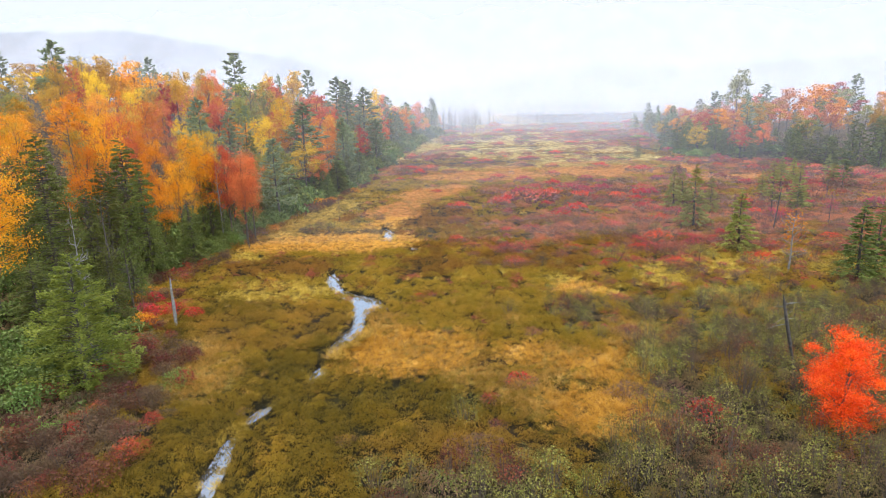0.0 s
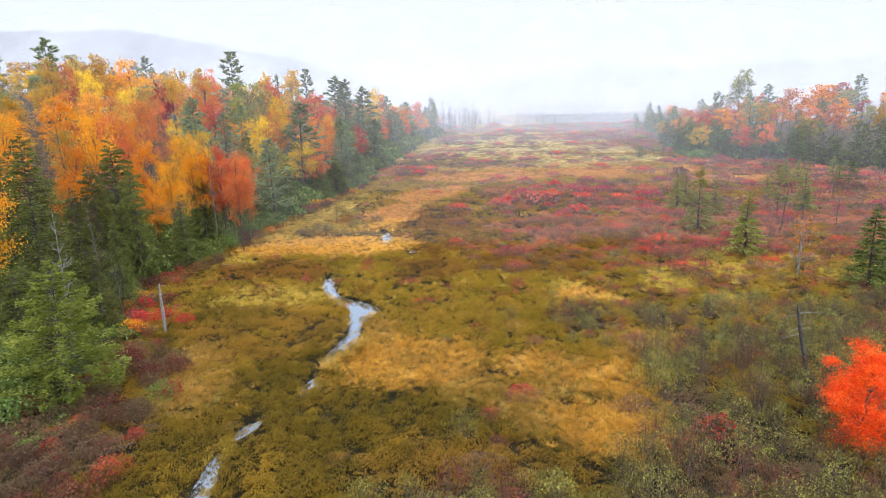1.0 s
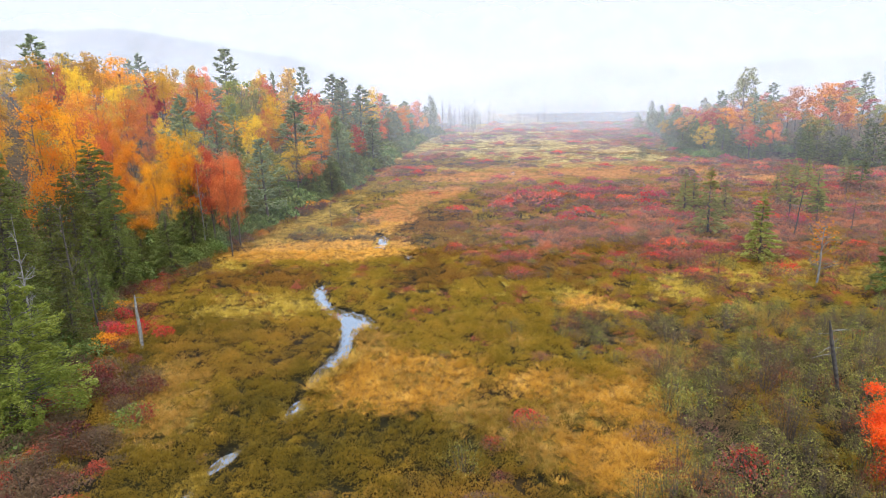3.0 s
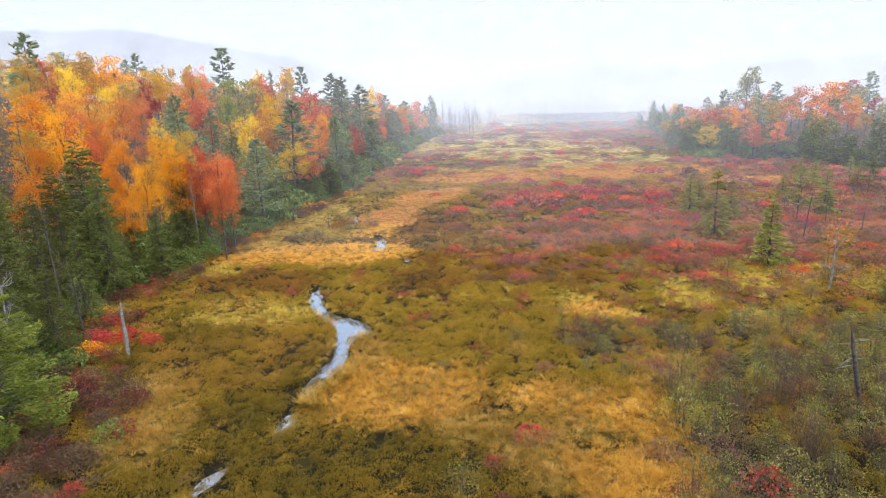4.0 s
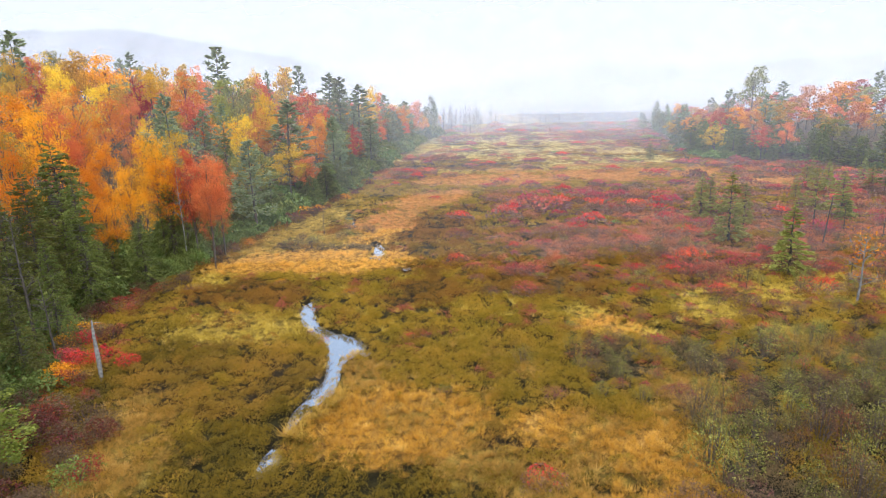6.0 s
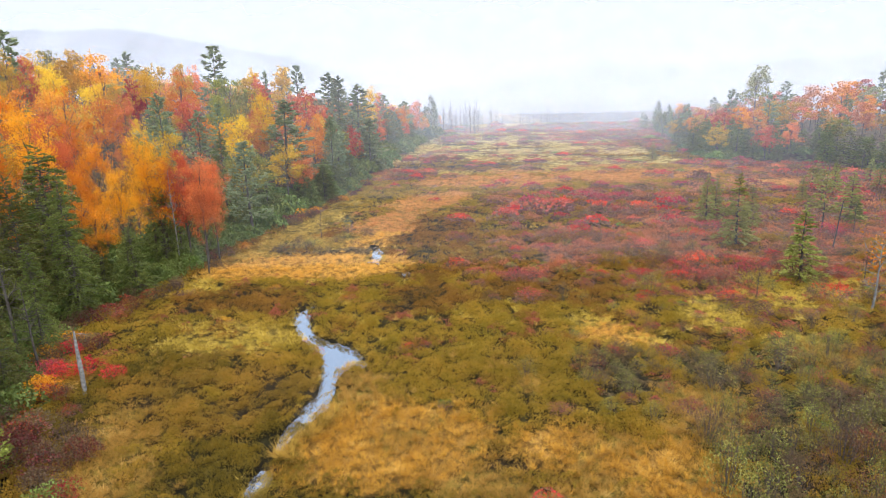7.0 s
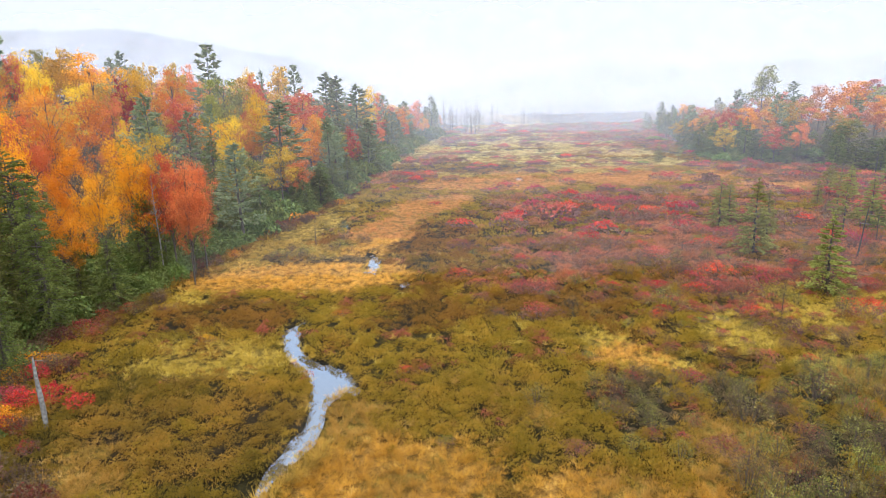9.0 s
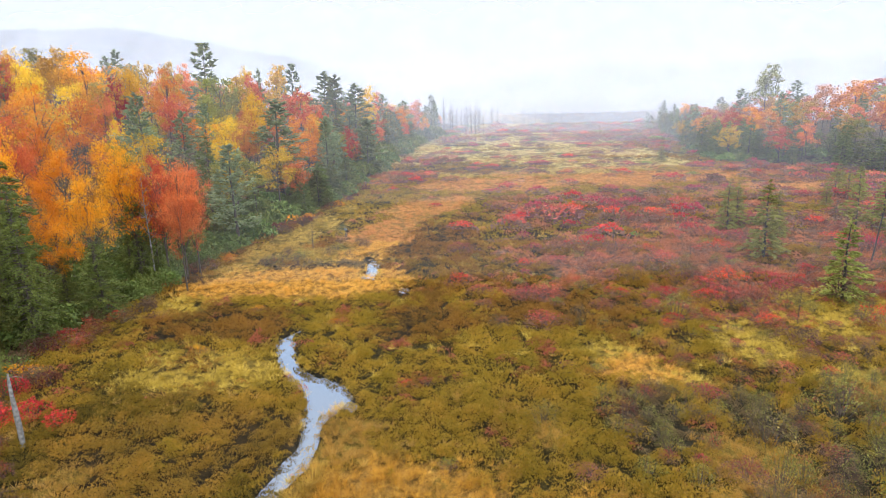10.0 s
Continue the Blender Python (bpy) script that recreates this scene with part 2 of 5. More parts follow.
def fbm(x, y, scale, seed=0.0, octaves=3):
    """Smooth value noise in about -1..1, over arrays."""
    x, y = np.asarray(x, float), np.asarray(y, float)
    total, amp, norm = np.zeros_like(x), 1.0, 0.0
    for k in range(octaves):
        u, v = x / scale * 2 ** k + seed * 17.3 + k * 5.1, y / scale * 2 ** k - seed * 9.7 + k * 3.3
        iu, iv = np.floor(u), np.floor(v)
        fu, fv = u - iu, v - iv
        fu, fv = fu * fu * (3 - 2 * fu), fv * fv * (3 - 2 * fv)

        def rnd(a, b):
            s = np.sin(a * 127.1 + b * 311.7 + 0.5) * 43758.5453
            return (s - np.floor(s)) * 2 - 1
        total += amp * ((rnd(iu, iv) * (1 - fu) + rnd(iu + 1, iv) * fu) * (1 - fv) + (rnd(iu, iv + 1) * (1 - fu) + rnd(iu + 1, iv + 1) * fu) * fv)
        norm += amp
        amp *= 0.5
    return total / norm


def smooth(a, b, v):
    t = np.clip((v - a) / (b - a), 0, 1)
    return t * t * (3 - 2 * t)


# forest edges: x of the marsh's border, by distance up the valley
LEFT_Y = [-400, 20, 48, 61, 70, 85, 98, 115, 131, 172, 260, 320, 390, 470, 2000]
LEFT_X = [-60, -30, -30, -34, -38, -41, -38, -36.5, -33, -25, -20, -14, -4, 10, 120]
RIGHT_Y = [-400, 60, 120, 150, 183, 212, 228, 243, 300, 400, 500, 2000]
RIGHT_X = [120, 140, 150, 150, 140, 120, 100, 97, 107, 132, 160, 420]


def left_in(x, y):
    return np.interp(y, LEFT_Y, LEFT_X) - x


def right_in(x, y):
    return x - np.interp(y, RIGHT_Y, RIGHT_X)


# the stream: x, y, half its width
STREAM = [(-24, -90, 0.9), (-19, -72, 0.9), (-14.5, -54, 0.9), (-12, -37, 0.9), (-12.2, -22, 0.9), (-13.2, -8, 0.9), (-14.3, 6, 0.9), (-15, 20, 0.9), (-15.6, 27.5, 0.8), (-16, 34.3, 0.62), (-16.35, 36, 0.68), (-16.5, 38.5, 0.6), (-16.55, 40.8, 0.4), (-16.3, 42.5, 0.05), (-15.8, 44.2, 0.45), (-15.2, 45.9, 0.4), (-14, 47.5, -0.6), (-12.6, 49.4, 0.0),
          (-12.2, 50.8, 0.5), (-12.2, 52.2, 0.5), (-12.2, 53.8, 0.22), (-12.0, 55.4, 0.2), (-11.7, 57.4, 0.2), (-11.3, 59.1, 0.4), (-10.8, 60.6, 0.6), (-10.5, 62.2, 0.75), (-10.2, 64, 0.5), (-10.25, 66, 0.45), (-10.3, 67.8, 0.65), (-10.1, 69.5, 1.15), (-9.9, 71, 1.55),
          (-10.4, 72.8, 1.5), (-12.0, 74.4, 1.1), (-13.6, 76, 0.65), (-14.6, 77.6, 0.55), (-15.4, 79.2, 0.5), (-16.1, 81.2, 0.6), (-16.6, 83.2, 0.65), (-16.8, 85.2, 0.25), (-14, 90, -0.45), (-8.4, 96.5, -0.45), (-5.2, 99.8, 0.45), (-7, 103, -0.3), (-10.9, 106, 0.5),
          (-10.6, 108.2, 0.75), (-10.9, 112.6, 0.6), (-12, 117, -0.1), (-16, 126, 0.0), (-20, 137, 0.6), (-19.5, 148, 0.35), (-15, 158, 0.25), (-7, 179, 0.5), (5, 191, 0.2), (25, 209, 0.8), (49, 335, 0.4)]


def spline(rows, steps):
    p = np.array(rows, float)
    p = np.vstack([2 * p[0] - p[1], p, 2 * p[-1] - p[-2]])
    out = []
    for i in range(1, len(p) - 2):
        for t in np.linspace(0, 1, steps, endpoint=False):
            a, b, c, d = p[i - 1], p[i], p[i + 1], p[i + 2]
            out.append(0.5 * (2 * b + (c - a) * t + (2 * a - 5 * b + 4 * c - d) * t * t + (3 * b - a - 3 * c + d) * t ** 3))
    out.append(p[-2])
    return np.array(out)


COURSE = spline(STREAM, 14)
POOLS = np.array([(-24.6, 42.4, 0.42), (25, 210.5, 1.4), (-24.1, 42.8, 0.3), (-8.0, 70.2, 0.45), (-7.4, 69.6, 0.2), (-8.7, 71.4, 0.7)])
WET = np.vstack([COURSE, POOLS])


def bank(x, y):
    """Distance from the water's edge, negative in the stream."""
    x, y = np.asarray(x, float).ravel(), np.asarray(y, float).ravel()
    out = np.full(len(x), 99.0)
    near = np.where((x > -36) & (x < 60) & (y < 345))[0]
    for c in np.array_split(near, max(1, len(near) // 4000)):
        d = np.hypot(x[c, None] - WET[None, :, 0], y[c, None] - WET[None, :, 1]) - WET[None, :, 2] - np.where(WET[None, :, 1] > 58, 0.12, -0.08)
        out[c] = d.min(1)
    return out + 0.22 * fbm(x, y, 1.7, 3)


def height(x, y, s=None):
    x, y = np.asarray(x, float), np.asarray(y, float)
    dl, dr = np.maximum(left_in(x, y), 0), np.maximum(right_in(x, y), 0)
    z = 0.16 * fbm(x, y, 6, 1) + 0.13 * fbm(x, y, 1.6, 2)
    z = z + 45 * (1 - np.exp(-dl / 150)) * smooth(0, 14, dl) * (1 + 0.12 * fbm(x, y, 60, 4)) * (1 - 0.75 * smooth(260, 520, y))
    z = z + 16 * (1 - np.exp(-dr / 100)) * smooth(0, 14, dr) * (1 + 0.15 * fbm(x, y, 50, 5)) * (1 - 0.9 * smooth(330, 450, y))
    if s is not None:
        z = z - (1.0 + 0 * x) * (1 - smooth(-0.35, 0.45, s))
    return z


# what grows where on the marsh: centre, radii and turn of each patch
GOLD = [(-4.6, 56.5, 6.3, 6.5, 10), (10.2, 54.6, 4.5, 3, 0), (16, 52, 3.5, 4.0, 0), (13, 43, 4.5, 4.2, 20), (17, 77, 3.2, 5, 0), (20, 73, 2.6, 3, 0), (-20, 104, 13, 7, 0),
        (-11, 134, 6.0, 20, -10), (-3, 160, 7, 16, -30), (14, 190, 22, 13, 10), (60, 199, 36, 13, 8), (90, 178, 16, 6, 0), (50, 336, 20, 5, -14), (2, 396, 11, 9, 0), (30, 255, 22, 4, 0), (62, 285, 16, 4, -8), (0, 300, 12, 5, 0)]
STRAW = [(-23.5, 54, 3.5, 8, 15), (-23, 77, 7, 4.5, 0), (9, 47, 4.5, 5, 0), (44, 87, 8, 8, 0), (30, 81, 4.5, 5, 0), (36, 70, 6, 5, 0), (3, 50, 3.5, 4, 0),
         (-7, 64, 3.5, 3.5, 0), (20, 60, 4, 5, 0), (-20, 118, 9, 5, 0), (58, 84, 7, 7, 0), (8, 65, 2.2, 2, 0), (-30, 112, 5, 8, 0), (-28, 128, 7, 10, 0), (-32, 99, 3.5, 8, 0), (-24, 150, 5, 14, 0)]
RUSSET = [(-19.5, 62.5, 9.0, 6.2, 0), (-26, 88, 8, 6, 0), (12, 92, 10, 8, 0), (-2, 128, 9, 13, -10), (3, 38, 8, 3.5, 0), (22, 150, 14, 8, 0), (-2, 88, 7, 6, 0), (5, 230, 24, 14, 0)]
REDS = [(46, 128, 36, 32, 0), (34, 150, 22, 24, 0), (20, 122, 12, 22, 0), (100, 160, 45, 40, 0), (36, 98, 15, 13, 0), (105, 215, 20, 22, 0), (105, 330, 45, 45, 20), (110, 440, 60, 60, 0),
        (14, 100, 9, 8, 0), (150, 430, 60, 60, 0), (40, 440, 60, 40, 0), (95, 360, 45, 40, 10), (75, 105, 25, 25, 0), (-14, 200, 10, 20, 0), (-6, 262, 10, 30, 0)]
GREYS = [(28, 48, 9.5, 15, -10), (40, 60, 13, 12, 0), (17, 66, 4, 4.5, 0), (24, 66, 4, 5, 0), (23, 34, 12, 6, 0), (2, 33, 8, 3, 0), (45, 45, 14, 20, 0), (-19, 112, 8, 5, 0), (60, 72, 12, 10, 0), (-29, 42, 6, 10, 0)]


def inside(x, y, patches, seed, ragged=0.45):
    x, y = np.asarray(x, float), np.asarray(y, float)
    n = ragged * fbm(x, y, 7, seed) + 0.2 * fbm(x, y, 2.0, seed + 2)
    hit = np.zeros(x.shape, bool)
    for cx, cy, rx, ry, turn in patches:
        c, s = math.cos(radians(turn)), math.sin(radians(turn))
        u, v = ((x - cx) * c + (y - cy) * s) / rx, (-(x - cx) * s + (y - cy) * c) / ry
        hit |= np.hypot(u, v) + n < 1
    return hit


# mostly near patches, where the falling-off of light is painted as darker heath
DIMMED = [(-21, 42, 11, 14, 0), (-4, 42, 13, 9, 0), (8, 40, 10, 8, 0), (-27, 66, 6, 11, 0), (20, 30, 30, 6, 0), (-14, 50, 8, 8, 0)]
COVERS = ["olive", "russet", "gold", "straw", "red", "grey", "forest", "dark"]
# heath and thicket floors are darkened: shade between plants put into the colour
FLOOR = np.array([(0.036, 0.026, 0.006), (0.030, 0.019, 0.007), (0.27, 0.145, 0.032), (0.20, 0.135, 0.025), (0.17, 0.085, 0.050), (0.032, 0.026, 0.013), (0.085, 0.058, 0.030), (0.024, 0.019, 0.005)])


def cover(x, y):
    """Index into COVERS."""
    x, y = np.asarray(x, float), np.asarray(y, float)
    k = np.where(fbm(x, y, 5, 11) > 0.38, 1, 0)
    k = np.where((y > 205) & (x < 85) & (fbm(x, y, 14, 66) > -0.25), np.where(fbm(x, y, 9, 67) > 0.2, 2, 3), k)
    k = np.where(inside(x, y, DIMMED, 26, 0.6) & (fbm(x, y, 3, 36) > -0.5), 7, k)
    k = np.where(inside(x, y, RUSSET, 21), np.where(fbm(x, y, 2.5, 31) > -0.45, 1, 0), k)
    k = np.where(inside(x, y, REDS, 22), np.where(fbm(x, y, 5, 32) > np.where(x > 34, -0.12, 0.05), 4, k), k)
    k = np.where(inside(x, y, GREYS, 23), np.where(fbm(x, y, 4, 33) > -0.25, 5, k), k)
    k = np.where(inside(x, y, STRAW, 24), np.where(fbm(x, y, 3, 34) > -0.3, 3, k), k)
    k = np.where(inside(x, y, GOLD, 25, 0.5), np.where((fbm(x, y, 3.5, 37) > 0.16) & (y < 90), 3, 2), k)
    k = np.where((left_in(x, y) > 1.0) | (right_in(x, y) > 1.0), 6, k)
    return k


# ---- mesh helpers ----
def quads(name, v, f, material, smooth_faces=False):
    v, f = np.asarray(v, np.float32).reshape(-1, 3), np.asarray(f, np.int32)
    side = f.shape[1]
    me = bpy.data.meshes.new(name)
    me.vertices.add(len(v))
    me.vertices.foreach_set("co", v.ravel())
    me.loops.add(f.size)
    me.loops.foreach_set("vertex_index", f.ravel())
    me.polygons.add(len(f))
    me.polygons.foreach_set("loop_start", np.arange(0, f.size, side, dtype=np.int32))
    if smooth_faces:
        me.polygons.foreach_set("use_smooth", np.ones(len(f), bool))
    me.update(calc_edges=True)
    me.materials.append(material)
    return me


def join(pieces):
    vs, fs, n = [], [], 0
    for v, f in pieces:
        vs.append(v)
        fs.append(np.asarray(f) + n)
        n += len(v)
    return np.vstack(vs), np.vstack(fs)


def tube(points, radii, sides=6):
    """A tapered limb through the points, closed at its tip by its thinness."""
    p = np.asarray(points, float)
    d = np.gradient(p, axis=0)
    d /= np.linalg.norm(d, axis=1)[:, None] + 1e-9
    ref = np.where(np.abs(d[:, 2:3]) > 0.9, np.array([[1.0, 0, 0]]), np.array([[0, 0, 1.0]]))
    a = np.cross(d, ref)
    a /= np.linalg.norm(a, axis=1)[:, None] + 1e-9
    b = np.cross(d, a)
    th = np.arange(sides) * 2 * np.pi / sides
    r = np.asarray(radii, float)[:, None, None]
    v = p[:, None, :] + r * (a[:, None, :] * np.cos(th)[None, :, None] + b[:, None, :] * np.sin(th)[None, :, None])
    f = []
    for i in range(len(p) - 1):
        for j in range(sides):
            k = (j + 1) % sides
            f.append((i * sides + j, i * sides + k, (i + 1) * sides + k, (i + 1) * sides + j))
    return v.reshape(-1, 3), np.array(f)


def unit(v):
    return v / (np.linalg.norm(v, axis=-1, keepdims=True) + 1e-9)


def blades(r, c, axis, size, wide=0.36, fold=0.12, flat=0.0):
    """One leaf or spray a point: a small blade along its axis."""
    n = len(c)
    side = unit(np.cross(axis, r.normal(size=(n, 3)) + np.array([0, 0, flat])))
    up = np.cross(axis, side)
    s = np.asarray(size).reshape(-1, 1) * np.ones((n, 1))
    v = np.stack([c - axis * s * 0.45 + side * s * wide, c + axis * s * 0.6 + up * s * fold, c - axis * s * 0.45 - side * s * wide], 1)
    return v.reshape(-1, 3), np.arange(3 * n).reshape(n, 3)


# ---- trees ----
def broadleaf(seed, h, rad, clusters, per, leaf, low=0.30, lobes=0.35, limbs=14, spread=0.17, sides=7, taper=0.25, apart=False):
    r = np.random.default_rng(seed)
    bend = r.normal(0, 0.03 * h, 2)
    zs = np.linspace(-0.4, 0.80 * h, 7)
    trunk = np.stack([bend[0] * (zs / h) ** 2, bend[1] * (zs / h) ** 2, zs], 1)
    base = 0.014 * h + 0.04
    wood = [tube(trunk, base * (1 - 0.85 * np.clip(zs / (0.8 * h), 0, 1)) + 0.01, sides)]
    d = unit(r.normal(size=(clusters, 3)))
    ang = np.arctan2(d[:, 1], d[:, 0])
    ph = r.uniform(0, 6.3, 3)
    lobe = r.uniform(0.82, 1.18, clusters) + lobes * (np.sin(2 * ang + ph[0]) * 0.5 + np.sin(3 * ang + 4 * d[:, 2] + ph[1]) * 0.6)
    q = r.uniform(0.35, 1, clusters) ** 0.5 * lobe
    zc, zr = h * (low + 1) / 2, h * (1 - low) / 2
    c = np.stack([d[:, 0] * q * rad, d[:, 1] * q * rad, zc + d[:, 2] * zr * np.clip(q, 0, 1.05)], 1)
    c[:, 2] = np.minimum(c[:, 2], h * 0.98)
    c[:, :2] *= (1 - taper * np.clip((c[:, 2:3] - zc) / zr, 0, 1))
    for k in r.choice(clusters, min(limbs, clusters), replace=False):
        tip = c[k]
        z0 = np.clip(tip[2] - 0.5 * np.hypot(tip[0], tip[1]) - 0.1 * h, 0.18 * h, 0.74 * h)
        s = np.array([np.interp(z0, zs, trunk[:, 0]), np.interp(z0, zs, trunk[:, 1]), z0])
        m = (s + tip) / 2 + np.array([0, 0, 0.04 * h]) + r.normal(0, 0.02 * h, 3)
        wood.append(tube([s, m, tip], [base * 0.42, base * 0.25, 0.012], 4))
    sz = spread * rad * r.uniform(0.7, 1.4, (clusters, 1, 1))
    p = (c[:, None, :] + r.normal(size=(clusters, per, 3)) * sz * np.array([1.15, 1.15, 0.75])).reshape(-1, 3)
    axis = unit(r.normal(size=p.shape) + np.array([0, 0, -0.15]))
    return wood if apart else join(wood), blades(r, p, axis, leaf * r.uniform(0.6, 1.3, len(p)), 0.40)


def conifer(seed, h, rad, whorls, arms, sprays, spray, droop=0.25, bare=0.10, open_top=0.0, power=0.85, gap=0.15, limbs=True, tufted=0.0):
    r = np.random.default_rng(seed)
    zs = np.linspace(-0.4, h, 7)
    base = 0.011 * h + 0.04
    wob = np.stack([0.008 * h * np.sin(zs / h * 5 + seed), 0.008 * h * np.cos(zs / h * 4 + seed), zs], 1)
    wood = [tube(wob, base * (1 - np.clip(zs / h, 0, 0.97)) + 0.008, 6)]
    P, A, S = [], [], []
    for i in range(whorls):
        t = i / (whorls - 1)
        z = h * (bare + (0.985 - bare) * t)
        reach = rad * ((1 - t) ** power + open_top * np.sin(math.pi * min(1, t * 1.05)) + 0.035 + 0.10 * tufted) * (0.55 + 0.45 * min(1, t / 0.12 + 0.3))
        a0 = r.uniform(0, 6.3)
        for j in range(arms):
            if r.random() < gap:
                continue
            a = a0 + 6.283 * j / arms + r.normal(0, 0.22)
            L = reach * r.uniform(0.65 - 0.3 * tufted, 1.18 + 0.2 * tufted)
            out = np.array([math.cos(a), math.sin(a), 0])
            rise = -droop * (1 - t) + 0.35 * t * (1 if droop < 0.3 else 0.4) + r.normal(0, 0.06)
            s = np.array([np.interp(z, zs, wob[:, 0]), np.interp(z, zs, wob[:, 1]), z + r.normal(0, (0.01 + 0.045 * max(0, tufted - 0.4)) * h)])
            tip = s + out * L + np.array([0, 0, rise * L])
            if limbs and L > 0.9:
                wood.append(tube([s, (s + tip) / 2 + [0, 0, 0.05 * L], tip], [base * 0.16 + 0.012, base * 0.1 + 0.008, 0.006], 3))
            n = max(2, int(sprays * (0.35 + 0.65 * L / rad)))
            u = r.uniform(0.18, 1.02, n) ** (0.75 - 0.4 * tufted)
            side = np.array([-out[1], out[0], 0])
            off = r.normal(0, 0.18, n) * L * (1.15 - u)
            p = s + (tip - s) * u[:, None] + side * off[:, None] + np.array([0, 0, 1.0]) * (r.normal(0, 0.05, n) * L + 0.05 * L * np.sin(u * 3.14))[:, None]
            P.append(p)
            A.append(unit(out + side * np.sign(off)[:, None] * r.uniform(0.2, 1.0, (n, 1)) + r.normal(0, 0.25 + 0.2 * tufted, (n, 3)) + np.array([0, 0, rise + 0.25 * tufted])))
            S.append(spray * r.uniform(0.6, 1.25, n) * (0.5 + 0.45 * min(1, L / (0.5 * rad))))
    return join(wood), blades(r, np.vstack(P), np.vstack(A), np.hstack(S), 0.30, 0.10, 0.9)


def white_pine(seed, h, rad, boughs, sprays, spray, bare=0.12, limbs=True):
    """Level, uneven boughs like open plates on a straight stem, upturned at their ends."""
    r = np.random.default_rng(seed)
    zs = np.linspace(-0.4, h, 7)
    base = 0.010 * h + 0.05
    wob = np.stack([0.006 * h * np.sin(zs / h * 5 + seed), 0.006 * h * np.cos(zs / h * 4 + seed), zs], 1)
    wood = [tube(wob, base * (1 - np.clip(zs / h, 0, 0.95)) + 0.01, 6)]
    P, A, S = [], [], []
    a = r.uniform(0, 6.3)
    for i in range(boughs):
        t = ((i + r.random()) / boughs) ** 0.9
        z = h * (bare + (0.975 - bare) * t)
        L = rad * (0.95 * (1 - t) ** 0.52 + 0.07) * r.uniform(0.38, 1.22) * (0.75 + 0.25 * min(1, t / 0.15))
        a += 2.4 + r.normal(0, 0.5)
        out = np.array([math.cos(a), math.sin(a), 0])
        side = np.array([-out[1], out[0], 0])
        s = np.array([np.interp(z, zs, wob[:, 0]), np.interp(z, zs, wob[:, 1]), z])
        rise = -0.08 + 0.45 * t + r.normal(0, 0.07)
        tip = s + out * L + np.array([0, 0, (rise + 0.08) * L])
        if limbs and L > 1.0:
            wood.append(tube([s, s + out * 0.55 * L + np.array([0, 0, rise * 0.45 * L]), tip], [base * 0.2 + 0.012, base * 0.12 + 0.008, 0.006], 3))
        n = max(3, int(sprays * (0.3 + 0.7 * L / rad)))
        u = r.uniform(0.16, 1.03, n) ** 0.62
        off = r.normal(0, 0.19, n) * L * (1.2 - 0.75 * u)
        up = rise * u * L + 0.08 * L * u * u + r.normal(0, 0.05 * L + 0.10, n) - 0.10 * np.abs(off)
        P.append(s + out * (u * L)[:, None] + side * off[:, None] + np.array([0, 0, 1.0]) * up[:, None])
        A.append(unit(out + side * np.sign(off)[:, None] * r.uniform(0.2, 1.1, (n, 1)) + r.normal(0, 0.32, (n, 3)) + np.array([0, 0, 0.42])))
        S.append(spray * r.uniform(0.6, 1.3, n))
    return join(wood), blades(r, np.vstack(P), np.vstack(A), np.hstack(S), 0.27, 0.12, 0.3)


def bare_tree(seed, h, limbs=16, lean=0.05, reach=0.22, leaves=0, leaf=0.2):
    r = np.random.default_rng(seed)
    zs = np.linspace(-0.4, h, 8)
    base = 0.012 * h + 0.04
    dx = r.normal(0, lean, 2)
    tr = np.stack([dx[0] * zs + 0.01 * h * np.sin(zs / h * 6), dx[1] * zs, zs], 1)
    wood = [tube(tr, base * (1 - 0.9 * np.clip(zs / h, 0, 1)) + 0.01, 6)]
    tips = []
    for i in range(limbs):
        z = h * r.uniform(0.25, 0.97)
        a = r.uniform(0, 6.3)
        L = reach * h * (1.15 - z / h) * r.uniform(0.5, 1.3) + 0.4
        s = np.array([np.interp(z, zs, tr[:, 0]), np.interp(z, zs, tr[:, 1]), z])
        tip = s + np.array([math.cos(a) * L, math.sin(a) * L, L * r.uniform(0.1, 0.8)])
        m = (s + tip) / 2 + r.normal(0, 0.06 * L, 3)
        wood.append(tube([s, m, tip], [base * 0.3, base * 0.18, 0.01], 4))
        for k in range(3):
            b = m + (tip - m) * r.uniform(0, 0.8)
            e = b + r.normal(0, 0.25 * L, 3) + np.array([0, 0, 0.2 * L])
            wood.append(tube([b, e], [base * 0.10 + 0.008, 0.006], 3))
            tips.append(e)
        tips.append(tip)
    crown = None
    if leaves:
        tips = np.array(tips)
        p = tips[r.integers(0, len(tips), leaves)] + r.normal(0, 0.06 * h, (leaves, 3))
        crown = blades(r, p, unit(r.normal(size=p.shape)), leaf * r.uniform(0.6, 1.3, leaves), 0.4)
    return join(wood), crown


